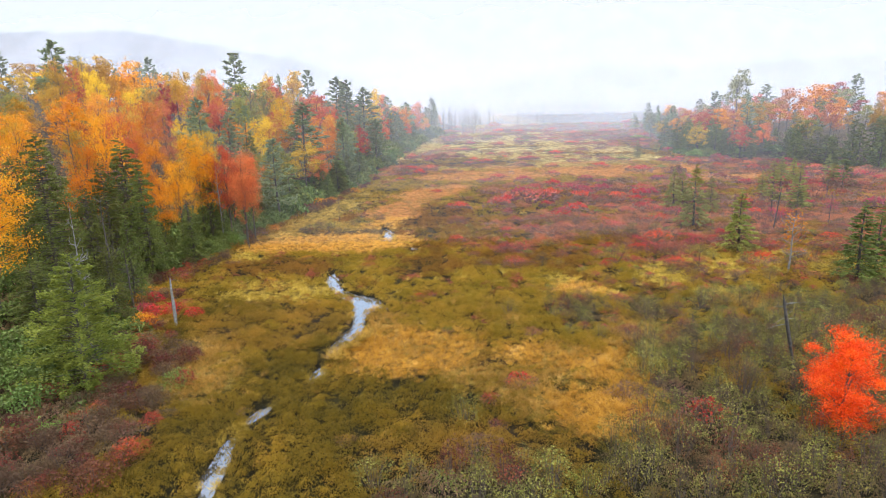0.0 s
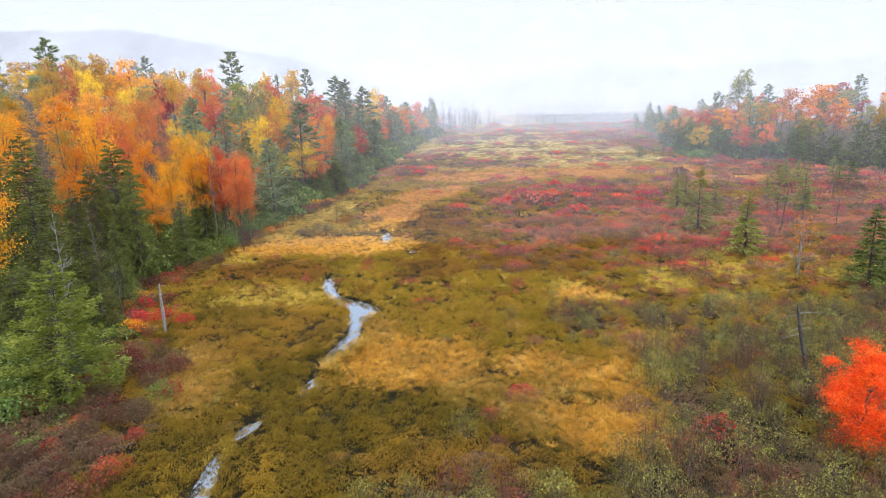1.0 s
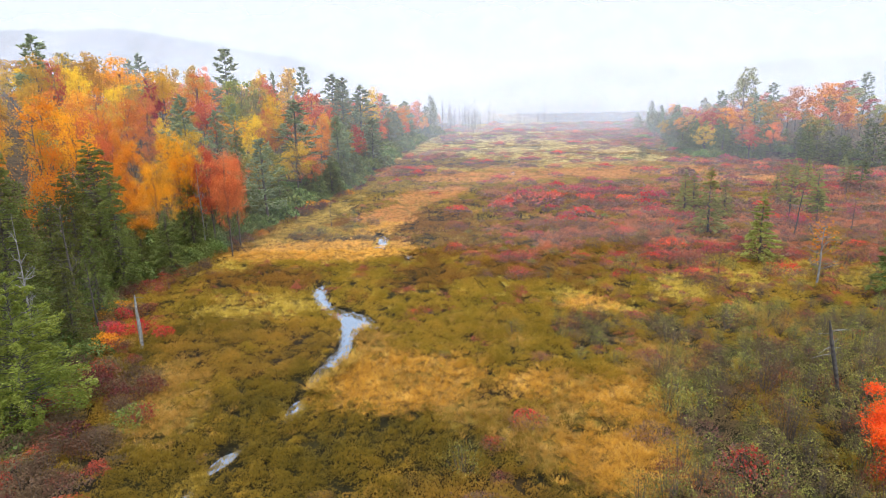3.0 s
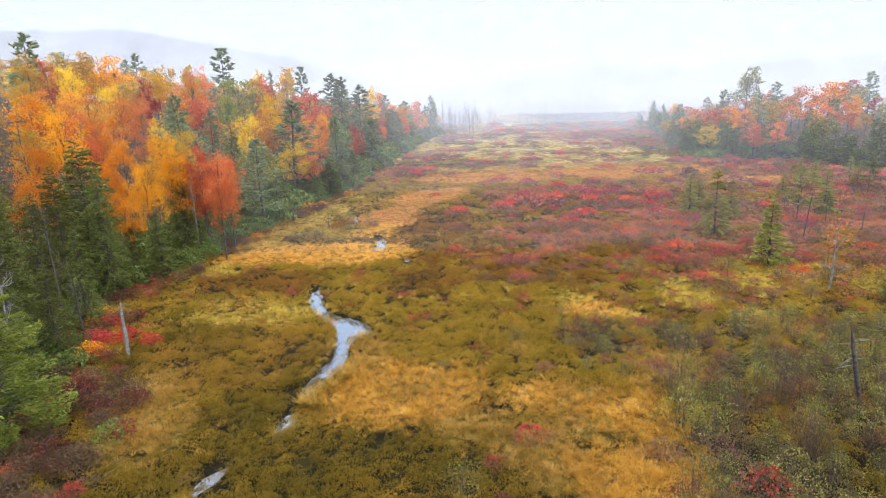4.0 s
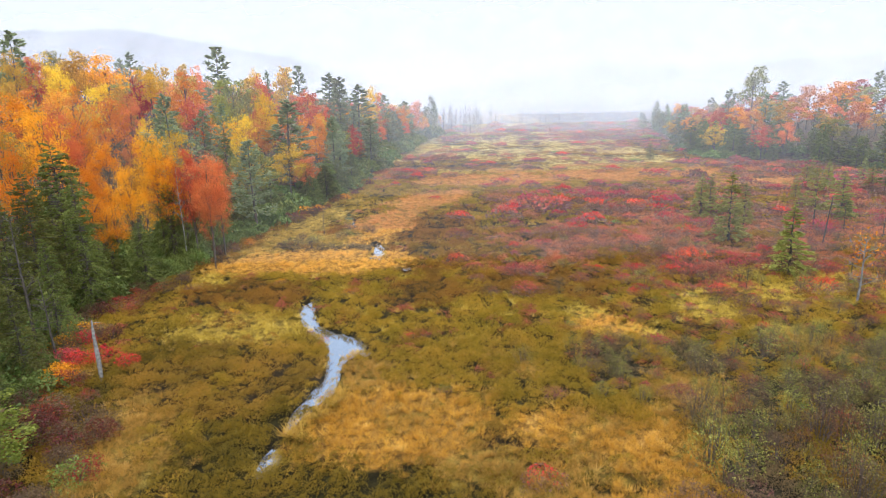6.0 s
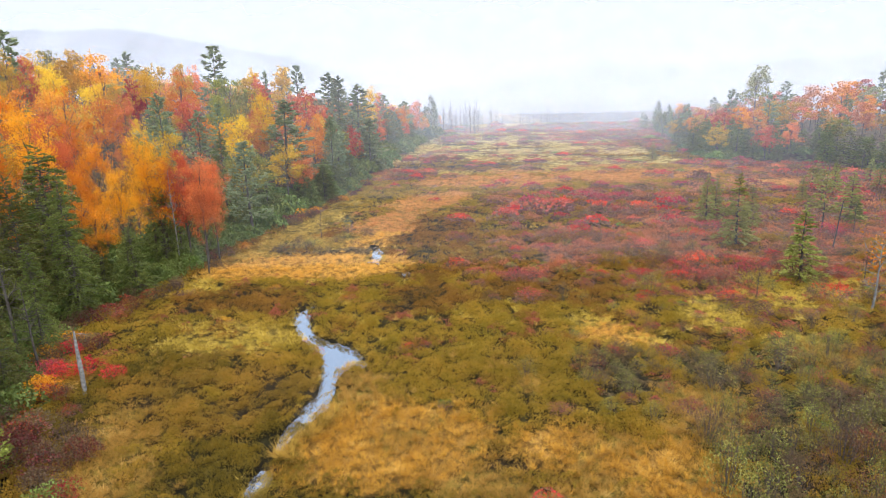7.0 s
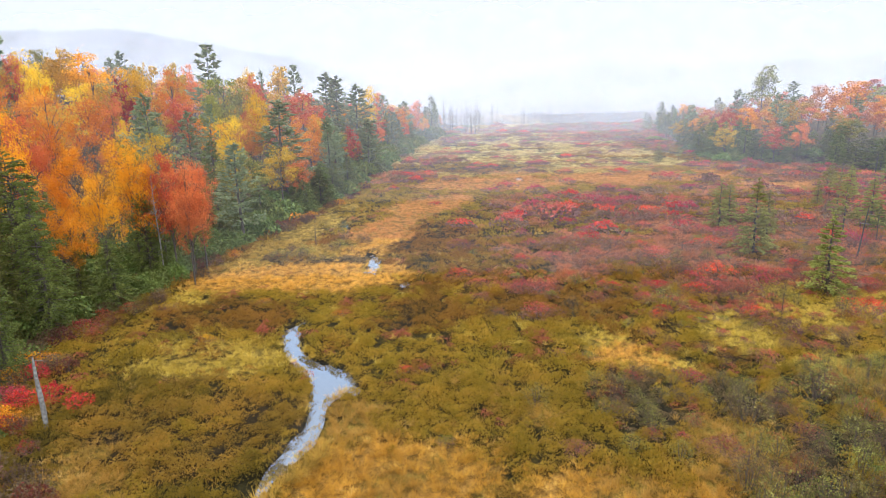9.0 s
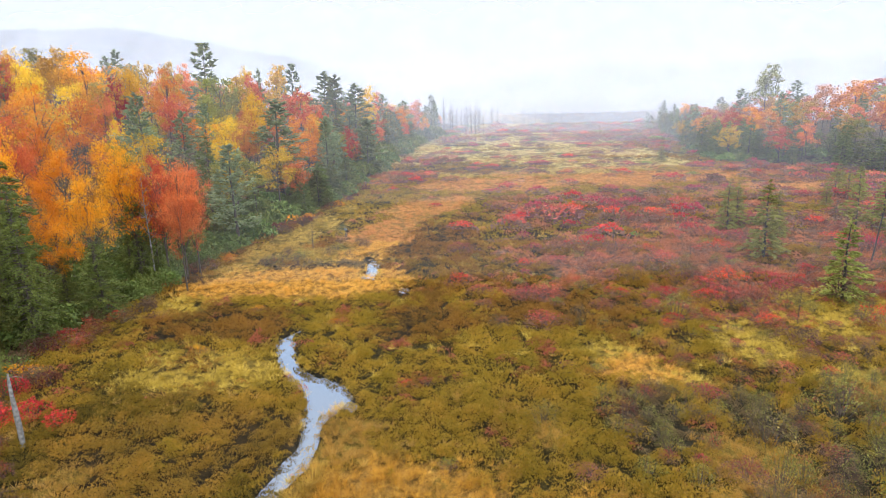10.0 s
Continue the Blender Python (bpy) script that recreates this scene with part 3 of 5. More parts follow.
def bush(seed, h, rad, leaves, leaf, stems=10, shell=0.55, upright=0.5, two_tone=False):
    r = np.random.default_rng(seed)
    wood = []
    for i in range(stems):
        a, q = r.uniform(0, 6.3), r.uniform(0.1, 0.9)
        e = np.array([math.cos(a) * q * rad, math.sin(a) * q * rad, h * (1.02 - 0.5 * q * q) * r.uniform(0.75, 1.08)])
        s = np.array([e[0] * 0.35, e[1] * 0.35, -0.15])
        wood.append(tube([s, (s + e) / 2 + r.normal(0, 0.05, 3), e], [0.022, 0.014, 0.005], 3))
    a, q = r.uniform(0, 6.283, leaves), np.sqrt(r.uniform(0, 1, leaves))
    lob = 1 + 0.22 * np.sin(3 * a + seed) + 0.14 * np.sin(5 * a + 2 * seed)
    top = h * np.sqrt(np.clip(1 - 0.85 * q ** 2, 0.05, 1)) * (1 + 0.25 * fbm(np.cos(a) * q * 3, np.sin(a) * q * 3, 1.0, seed))
    z = top * (1 - (1 - shell) * r.uniform(0, 1, leaves) ** 1.5)
    p = np.stack([np.cos(a) * q * rad * lob, np.sin(a) * q * rad * lob, z], 1) + r.normal(0, 0.05, (leaves, 3))
    axis = unit(r.normal(size=p.shape) + np.array([0, 0, upright]))
    size = leaf * r.uniform(0.6, 1.35, leaves)
    if two_tone:                               # reddest at the top, duller underneath, where shade is put into the colour too
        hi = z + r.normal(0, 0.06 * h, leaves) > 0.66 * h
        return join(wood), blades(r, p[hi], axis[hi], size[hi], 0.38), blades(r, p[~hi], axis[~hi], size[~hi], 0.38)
    return join(wood), blades(r, p, axis, size, 0.38)


SPAN = {}                                      # width of each kind of crown, by its mesh


def proto(name, pair, wood_mat, leaf_material, wood_name="trunk", leaf_name="crown"):
    w, c = pair[:2]
    parts = [(wood_name, quads(name + "_" + wood_name, w[0], w[1], wood_mat, True))]
    if c is not None:
        parts.append((leaf_name, quads(name + "_" + leaf_name, c[0], c[1], leaf_material)))
        SPAN[parts[-1][1].name] = 2 * float(np.percentile(np.hypot(c[0][:, 0], c[0][:, 1]), 93))
    if len(pair) > 2:
        parts.append(("under_foliage", quads(name + "_under", pair[2][0], pair[2][1], M_UNDER_SHADE)))
    return parts


def plant(name, parts, x, y, yaw, size, label, category, group="", leaf_material=None, wood_material=None, z=None, tilt=(0, 0)):
    """One tree or shrub: an Empty at its foot with its wood and foliage."""
    root = new(name)
    root.empty_display_size = 0.3
    zz = float(height(np.array([x]), np.array([y]))[0]) if z is None else z
    s = size if isinstance(size, tuple) else (size, size, size)
    root.matrix_world = pose(x, y, zz, tilt[0], tilt[1], yaw) @ Matrix.Diagonal((*s, 1))
    for pn, me in parts:
        ob = new(pn, me)
        ob.parent = root
        if pn == "branching":
            ob["kind"] = "stuff"
        want = leaf_material if pn in ("crown", "foliage") else wood_material
        if want:
            ob.material_slots[0].link = "OBJECT"
            ob.material_slots[0].material = want
    return tagged(root, label, category, group)


# ---- ground and water ----
def axis_steps(lo, a, b, hi, fine, grow=1.12):
    mid_part = list(np.arange(a, b, fine))
    up, s, v = [], fine, b
    while v < hi:
        up.append(v)
        s = min(s * grow, 250)
        v += s
    down, s, v = [], fine, a - fine
    while v > lo:
        down.append(v)
        s = min(s * grow, 250)
        v -= s
    return np.array([lo] + down[::-1] + mid_part + up + [hi])


gx, gy = axis_steps(-2600, -30, 20, 2600, 0.7, 1.11), axis_steps(-1500, 28, 125, 4200, 0.75, 1.07)
GX, GY = np.meshgrid(gx, gy)
fx, fy = GX.ravel(), GY.ravel()
edge = bank(fx, fy)
fz = height(fx, fy, edge)
nx, ny = len(gx), len(gy)
idx = np.arange(nx * ny).reshape(ny, nx)
gf = np.stack([idx[:-1, :-1], idx[:-1, 1:], idx[1:, 1:], idx[1:, :-1]], -1).reshape(-1, 4)
gm = quads("ground", np.stack([fx, fy, fz], 1), gf, M_GROUND, True)
col = gm.color_attributes.new("cover", "FLOAT_COLOR", "POINT")
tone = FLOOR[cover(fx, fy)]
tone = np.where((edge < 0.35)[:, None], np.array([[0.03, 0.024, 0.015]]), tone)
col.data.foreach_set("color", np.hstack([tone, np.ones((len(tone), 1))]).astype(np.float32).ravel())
tagged(new("ground", gm), "boggy valley floor and wooded slopes covered with autumn vegetation", "ground", kind="structure")


def water(name, x0, x1, y0, y1, step):
    """A level sheet of water in square pieces, wherever the bed lies below it."""
    xs, ys = np.arange(x0, x1, step), np.arange(y0, y1, step)
    X, Y = np.meshgrid(xs, ys)
    wet = bank((X + step / 2).ravel(), (Y + step / 2).ravel()).reshape(X.shape)[:-1, :-1] < 0.45 + 0.75 * step
    n = len(xs)
    i = (np.arange(len(ys) - 1)[:, None] * n + np.arange(n - 1)[None])[wet]
    v = np.stack([X.ravel(), Y.ravel(), np.full(X.size, -0.34)], 1)
    f = np.stack([i, i + 1, i + n + 1, i + n], 1)
    used, back = np.unique(f, return_inverse=True)
    return tagged(new(name, quads(name, v[used], back.reshape(-1, 4), M_WATER, True)), "still dark stream reflecting the pale sky between grassy banks", "water", kind="structure")


water("water_stream", -30, 4, -90, 128, 0.5)
water("water_upper_stream", -30, 62, 128.5, 340, 1.0)


# ---- distance: hills and mist ----
def far_hill(name, points, depth, label):
    """A long wooded ridge: crest heights by x at one distance, falling to the plain in front and behind."""
    xs = np.linspace(points[0][0], points[-1][0], 220)
    zs = np.interp(xs, [p[0] for p in points], [p[1] for p in points]) + 8 * fbm(xs, xs * 0, 90, 8) + 5 * fbm(xs, xs * 0, 22, 9)
    y0 = points[0][2]
    rows = []
    for k, (dy, q) in enumerate(((-depth, 0), (-0.55 * depth, 0.5), (-0.2 * depth, 0.88), (0, 1), (0.6 * depth, 0.5), (depth, 0))):
        rows.append(np.stack([xs, np.full_like(xs, y0 + dy), -2 + np.maximum(zs, 0) * q], 1))
    n = len(xs)
    v = np.vstack(rows)
    f = [(i * n + j, i * n + j + 1, (i + 1) * n + j + 1, (i + 1) * n + j) for i in range(5) for j in range(n - 1)]
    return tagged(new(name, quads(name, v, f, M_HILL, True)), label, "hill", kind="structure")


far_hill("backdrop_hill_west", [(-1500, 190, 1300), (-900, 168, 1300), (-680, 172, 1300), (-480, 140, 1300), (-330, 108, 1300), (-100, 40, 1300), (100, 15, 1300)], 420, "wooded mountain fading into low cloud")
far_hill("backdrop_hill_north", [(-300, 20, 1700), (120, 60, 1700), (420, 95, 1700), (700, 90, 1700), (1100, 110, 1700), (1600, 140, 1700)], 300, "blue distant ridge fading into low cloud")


def mist(y, density, low, high):
    xs, zs = np.linspace(-1400, 1400, 15), np.array([-3, high * 0.5, high + 5])
    v = np.array([(x, y - 0.00009 * x * x + 0.9 * z, z) for z in zs for x in xs])
    n = len(xs)
    f = [(i * n + j, i * n + j + 1, (i + 1) * n + j + 1, (i + 1) * n + j) for i in range(len(zs) - 1) for j in range(n - 1)]
    ob = new("mist_bank", quads("mist_bank", v, f, mist_mat("mist", density, low, high)))
    return tagged(ob, "thin white valley mist hanging over the marsh", "mist", kind="stuff")


for my, md, ml, mh in ((104, 0.035, 26, 60), (165, 0.045, 28, 64), (212, 0.05, 28, 64), (265, 0.07, 28, 66), (325, 0.13, 26, 66), (410, 0.27, 22, 66), (530, 0.36, 22, 74), (760, 0.52, 90, 230)):
    mist(my, md, ml, mh)

# ---- tree kinds, each built once in a few shapes ----
def lods(name, maker, variants, wood_mat, leaf_material):
    """Near, middle and far shapes of one kind of tree."""
    return [[proto(name, maker(k, v), wood_mat, leaf_material) for v in range(variants)] for k in range(3)]


def make_maple(k, v):
    n, per, leaf, limbs = ((58, 118, 0.215, 16), (44, 62, 0.36, 9), (32, 40, 0.58, 5))[k]
    return broadleaf(100 + 10 * k + v, 15 + (v % 3), 4.1 + 0.4 * (v % 2), n, per, leaf, low=0.34 + 0.07 * (v % 3), lobes=0.3 + 0.09 * v, spread=0.125 + 0.008 * v, limbs=limbs, sides=7 - k)


def make_oak(k, v):
    n, per, leaf, limbs = ((52, 110, 0.205, 16), (40, 56, 0.35, 9), (30, 36, 0.57, 5))[k]
    return broadleaf(200 + 10 * k + v, 14.5 + v, 4.8, n, per, leaf, low=0.40, lobes=0.46, spread=0.12, limbs=limbs, sides=7 - k)


def make_pine(k, v):
    n, sp, size = ((86, 70, 0.42), (70, 46, 0.60), (52, 32, 0.88))[k]
    return white_pine(300 + 10 * k + v, 20 + v, 4.3 - 0.3 * (v % 3), n, sp, size, 0.10 + 0.05 * (v % 3), k == 0)


def make_hemlock(k, v):
    n, arms, sp, size = ((34, 9, 84, 0.255), (24, 8, 34, 0.52), (18, 7, 18, 0.9))[k]
    return conifer(400 + 10 * k + v, 15 + v, 3.9, n, arms, sp, size, droop=0.30, bare=0.03, power=0.62, gap=0.12, limbs=k == 0, tufted=0.45)


MAPLE = lods("maple", make_maple, 5, M_BARK, M_ORANGE)
OAK = lods("oak", make_oak, 3, M_BARK, M_RUST)
PINE = lods("pine", make_pine, 4, M_BARK, M_PINE)
HEMLOCK = lods("hemlock", make_hemlock, 3, M_BARK, M_HEMLOCK)
BARE = [proto("bare_tree", bare_tree(500 + v, 11 + v, 18, 0.03, 0.17), M_BARK, None) for v in range(3)]
SPRUCE = [proto("young_spruce", conifer(600 + v, 8.5, 2.0, 20, 7, 62, 0.27, droop=0.22, bare=0.06, power=0.85, gap=0.18, tufted=0.2), M_BARK, M_TAMARACK) for v in range(3)]
THIN = [proto("thin_pine", conifer(650 + v, 9.0, 2.3, 12, 5, 24, 0.55, droop=0.05, bare=0.35, open_top=0.25, gap=0.35), M_BARK, M_TAMARACK) for v in range(3)]

LEAF_KINDS = {
    "amber": (M_AMBER, "amber-yellow"),
    "orange": (M_ORANGE, "orange"), "rust": (M_RUST, "rust-brown"), "yellow": (M_YELLOW, "bright yellow"), "gold": (M_GOLD, "golden"),
    "olive": (M_OLIVETREE, "olive-green"), "coral": (M_CORAL, "coral-red"), "crimson": (M_CRIMSON, "crimson")}


def level(y):
    return 0 if y < 112 else 1 if y < 185 else 2


TAKEN = []


def tree(kind, x, y, top=None, across=None, colour="orange", side="western hillside"):
    """A tree of the wood; top is the height of its tip above the marsh, across the width of its crown."""
    r = random.Random(int(x * 31 + y * 57))
    yaw = r.uniform(0, 360)
    lv = level(y)
    z = float(height(np.array([x]), np.array([y]))[0])
    TAKEN.append((x, y))
    if kind == "pine":
        parts, h, lab, cat, lm = r.choice(PINE[lv]), 21.5, "tall dark green white pine with layered boughs", "pine tree", None
    elif kind == "hemlock":
        parts, h, lab, cat, lm = r.choice(HEMLOCK[lv]), 16.0, "dense dark green hemlock with drooping boughs", "conifer", None
    elif kind == "oak":
        lm, word = LEAF_KINDS[colour]
        parts, h, lab, cat = r.choice(OAK[lv]), 15.5, f"spreading oak in {word} autumn leaf", "tree"
    elif kind == "bare":
        parts, h, lab, cat, lm = r.choice(BARE), 12.0, "leafless dark grey tree with thin twigs", "bare tree", None
    elif kind == "birch":
        parts, h, lab, cat, lm = BARE[0], 11.0, "slender leafless tree with pale grey bark", "bare tree", None
    else:
        lm, word = LEAF_KINDS[colour]
        parts, h, lab, cat = r.choice(MAPLE[lv]), 15.8, f"maple with {word} autumn leaves", "maple tree"
    s = max(top - z, 3.0) / h if top else r.uniform(0.66, 0.92)
    w = s * r.uniform(0.9, 1.15) * (1.15 if kind == "pine" else 1)
    if kind == "birch":
        w = 0.5 * s
    if across:
        w = min(max(1.12 * across / SPAN[parts[-1][1].name], (0.5 if kind in ("pine", "hemlock", "bare") else 0.56) * s), 2.0 * s)
    name = {"pine": "pine_tree", "hemlock": "hemlock_tree", "oak": "oak_tree", "bare": "bare_tree", "birch": "bare_tree"}.get(kind, "maple_tree")
    return plant(name, parts, x, y, yaw, (w, w, s), f"{lab} on the {side}", cat, f"trees of the {side}", lm, M_PALEBARK if kind == "birch" else None)


# trees that stand out: kind, x, y, height of the tip, width of the crown, colour of the leaf
WEST_SKYLINE = [
    ("pine", -102.0, 163.0, 41.2, 8.8, ""), ("maple", -97.6, 163.0, 35.6, 4.3, "coral"), ("maple", -97.4, 167.0, 35.8, 4.4, "yellow"), ("oak", -140.6, 240.0, 43.4, 9.0, "olive"),
    ("maple", -132.0, 237.0, 41.1, 9.8, "gold"), ("maple", -105.1, 190.0, 34.9, 8.4, "gold"), ("oak", -90.4, 182.0, 36.9, 12.2, "orange"), ("pine", -122.1, 258.0, 43.0, 7.4, ""),
    ("pine", -128.2, 262.0, 42.7, 5.2, ""), ("maple", -75.9, 175.0, 32.6, 7.1, "yellow"), ("maple", -77.1, 170.0, 30.9, 4.8, "crimson"), ("oak", -83.6, 200.0, 33.9, 7.5, "gold"),
    ("maple", -82.8, 215.0, 34.2, 6.1, "gold"), ("maple", -85.6, 232.0, 36.0, 3.3, "coral"), ("pine", -68.6, 204.0, 38.9, 9.8, ""), ("oak", -60.0, 190.0, 30.1, 8.4, "olive"),
    ("oak", -60.1, 205.0, 31.6, 8.4, "gold"), ("maple", -66.3, 232.0, 33.7, 5.2, "yellow"), ("maple", -62.7, 226.0, 31.2, 7.7, "coral"), ("pine", -61.7, 232.0, 34.0, 3.7, ""),
    ("maple", -62.8, 258.0, 34.5, 7.9, "yellow"), ("pine", -64.8, 272.0, 37.6, 5.9, ""), ("pine", -54.6, 248.0, 35.1, 7.1, ""), ("pine", -44.4, 256.0, 33.5, 10.6, ""),
    ("pine", -37.9, 240.0, 32.8, 9.9, ""),
]
WEST_UPPER = [
    ("oak", -85.0, 141.0, 27.6, 7.6, "orange"), ("maple", -84.8, 150.0, 27.3, 7.2, "orange"), ("maple", -95.9, 150.0, 29.0, 5.5, "gold"), ("oak", -103.9, 165.0, 33.5, 6.4, "olive"),
    ("maple", -93.8, 176.0, 32.3, 7.7, "gold"), ("maple", -89.9, 160.0, 31.9, 5.9, "yellow"), ("maple", -77.9, 153.0, 29.5, 6.1, "yellow"), ("maple", -69.9, 143.0, 25.1, 7.4, "orange"),
    ("maple", -69.1, 150.0, 25.1, 3.4, "coral"), ("oak", -79.1, 133.0, 24.8, 5.5, "olive"), ("oak", -67.4, 127.0, 26.3, 6.5, "orange"), ("maple", -68.2, 122.0, 23.7, 5.2, "rust"),
    ("pine", -52.5, 131.0, 27.6, 8.5, ""), ("oak", -65.6, 171.0, 30.2, 7.8, "orange"), ("maple", -59.4, 160.0, 24.5, 4.8, "coral"), ("oak", -59.8, 122.0, 22.7, 5.4, "orange"),
    ("maple", -78.2, 165.0, 28.7, 5.8, "gold"), ("maple", -60.3, 182.0, 26.3, 6.1, "olive"), ("pine", -51.9, 146.0, 22.5, 5.3, ""), ("pine", -49.6, 152.0, 22.9, 5.3, ""),
    ("maple", -44.5, 149.0, 22.3, 3.5, "yellow"), ("maple", -46.8, 170.0, 21.4, 5.1, "crimson"), ("maple", -47.5, 178.0, 25.6, 4.1, "yellow"), ("oak", -55.2, 188.0, 26.2, 8.0, "olive"),
    ("maple", -93.5, 150.0, 34.8, 5.2, "gold"),
]
WEST_MIDDLE = [
    ("maple", -53.6, 95.0, 23.1, 4.9, "orange"), ("maple", -54.8, 101.0, 22.6, 3.5, "coral"), ("oak", -55.8, 108.0, 22.0, 4.7, "orange"), ("maple", -49.1, 102.0, 19.8, 5.3, "orange"),
    ("maple", -48.6, 96.0, 16.8, 3.8, "orange"), ("maple", -43.7, 97.0, 15.3, 3.2, "amber"), ("maple", -44.6, 92.0, 12.8, 4.2, "orange"), ("maple", -58.3, 135.0, 21.0, 4.0, "yellow"),
    ("oak", -49.9, 117.0, 19.6, 4.8, "olive"), ("maple", -43.0, 104.0, 18.6, 3.9, "amber"), ("oak", -41.7, 105.0, 17.6, 3.5, "orange"), ("maple", -50.8, 130.0, 20.0, 4.9, "yellow"),
    ("maple", -38.8, 106.0, 18.5, 4.1, "coral"), ("maple", -35.8, 105.0, 17.5, 2.3, "coral"), ("oak", -40.2, 106.0, 15.0, 4.1, "rust"), ("maple", -35.3, 108.0, 15.2, 2.5, "coral"),
    ("maple", -34.3, 101.0, 12.1, 3.4, "rust"), ("maple", -43.5, 158.0, 18.1, 4.4, "rust"), ("oak", -57.0, 125.0, 18.5, 4.3, "rust"), ("maple", -56.5, 92.0, 21.0, 3.0, "gold"),
    ("maple", -50.2, 84.0, 19.3, 2.7, "orange"), ("maple", -66.7, 110.0, 22.1, 3.7, "rust"),
]
WEST_FAR = [
    ("pine", -37.2, 161.0, 25.0, 11.0, ""), ("maple", -53.3, 236.0, 26.3, 6.3, "coral"), ("maple", -47.6, 228.0, 26.4, 9.4, "coral"), ("maple", -39.4, 188.0, 20.4, 4.3, "orange"),
    ("maple", -35.5, 186.0, 20.7, 4.9, "orange"), ("maple", -39.4, 222.0, 21.7, 5.2, "coral"), ("pine", -34.6, 262.0, 30.2, 11.8, ""), ("maple", -32.3, 285.0, 27.9, 6.7, "yellow"),
    ("pine", -31.4, 196.0, 16.0, 9.0, ""), ("pine", -24.4, 216.0, 18.4, 8.9, ""), ("pine", -20.5, 330.0, 23.6, 7.8, ""), ("pine", -28.2, 305.0, 24.2, 7.2, ""),
    ("maple", -29.3, 352.0, 18.5, 5.1, "orange"), ("maple", -16.8, 372.0, 21.1, 8.8, "coral"), ("maple", -11.3, 352.0, 15.1, 5.1, "orange"), ("pine", -8.4, 396.0, 23.4, 7.3, ""),
    ("maple", -28.8, 208.0, 15.4, 3.0, "crimson"), ("maple", -34.6, 335.0, 27.0, 4.9, "coral"), ("pine", -33.0, 168.0, 8.7, 6.5, ""), ("pine", -22.8, 300.0, 15.6, 9.2, ""),
    ("maple", -21.0, 322.0, 19.0, 6.4, "orange"), ("pine", -32.3, 232.0, 21.0, 7.1, ""),
]
WEST_EVERGREENS = [
    ("hemlock", -46.1, 85.6, 21.4, 8.2, ""), ("hemlock", -46.1, 80.0, 18.3, 5.4, ""), ("hemlock", -42.5, 83.0, 16.9, 4.2, ""), ("hemlock", -46.3, 76.0, 15.4, 4.7, ""),
    ("hemlock", -41.7, 104.0, 12.5, 5.4, ""), ("hemlock", -41.5, 116.0, 12.9, 4.3, ""), ("pine", -35.1, 124.0, 17.3, 6.6, ""), ("hemlock", -43.7, 136.0, 19.5, 4.9, ""),
    ("hemlock", -44.3, 92.0, 8.2, 2.6, ""), ("hemlock", -39.7, 91.0, 8.7, 4.3, ""), ("hemlock", -36.6, 140.0, 11.8, 4.4, ""), ("hemlock", -39.5, 72.0, 12.4, 3.4, ""),
    ("hemlock", -37.8, 64.0, 10.4, 3.4, ""),
]
for row in WEST_SKYLINE + WEST_UPPER + WEST_MIDDLE + WEST_FAR + WEST_EVERGREENS:
    tree(*row)
for row in (("hemlock", -46.5, 68.6, 22.0, 6.5), ("hemlock", -53.5, 74, 19, 6), ("hemlock", -43.5, 61, 9, 5), ("hemlock", -41, 56.5, 10.5, 5), ("hemlock", -37.5, 58.5, 9.5, 3.6), ("maple", -71, 116, 25, 7, "orange"), ("oak", -62, 88, 22, 6, "orange")):
    tree(*row)
for x, y, top in ((-35.6, 55.5, 16), (-39.4, 103, 15)):
    tree("birch", x, y, top)
for x, y, top in ((-55, 90, 22), (-52.5, 86.5, 19), (-41.5, 71, 13), (-38.5, 69.5, 9)):
    tree("bare", x, y, top)

amber = proto("amber_maple", broadleaf(150, 18, 4.6, 84, 210, 0.165, low=0.3, lobes=0.4, limbs=20, spread=0.13), M_BARK, M_AMBER)
plant("maple_tree", amber, -46.2, 58, 20, 1.0, "maple with dense amber-yellow leaves on the western hillside", "maple tree", "trees of the western hillside")

# eastern wood
E_SIDE = "eastern rise"
EAST = [
    ("maple", 143.6, 302.0, 32.4, 10.4, "olive"), ("maple", 108.7, 305.0, 10.6, 6.9, "gold"), ("maple", 110.8, 292.0, 11.6, 5.6, "orange"), ("maple", 117.5, 281.0, 13.6, 8.1, "gold"),
    ("maple", 144.9, 297.0, 16.6, 8.1, "orange"), ("maple", 131.1, 284.0, 15.2, 6.7, "coral"), ("oak", 165.9, 275.0, 27.5, 14.9, "orange"), ("oak", 155.7, 278.0, 24.8, 12.6, "rust"),
    ("maple", 150.2, 235.0, 17.8, 6.3, "orange"), ("maple", 156.3, 236.0, 16.1, 5.1, "gold"), ("pine", 161.1, 309.0, 26.6, 9.5, ""), ("pine", 135.9, 309.0, 26.1, 7.9, ""),
    ("oak", 191.1, 302.0, 28.4, 12.6, "crimson"), ("pine", 192.8, 290.0, 32.9, 7.9, ""), ("oak", 184.8, 285.0, 25.2, 12.9, "olive"), ("maple", 167.0, 330.0, 24.3, 9.6, "coral"),
    ("maple", 127.1, 320.0, 17.4, 7.6, "orange"), ("maple", 140.1, 315.0, 17.2, 6.9, "crimson"), ("hemlock", 125.8, 224.0, 8.4, 10.4, ""), ("hemlock", 119.4, 229.0, 10.9, 10.7, ""),
    ("hemlock", 108.7, 240.0, 8.9, 8.6, ""), ("hemlock", 114.2, 232.0, 7.7, 8.3, ""),
]
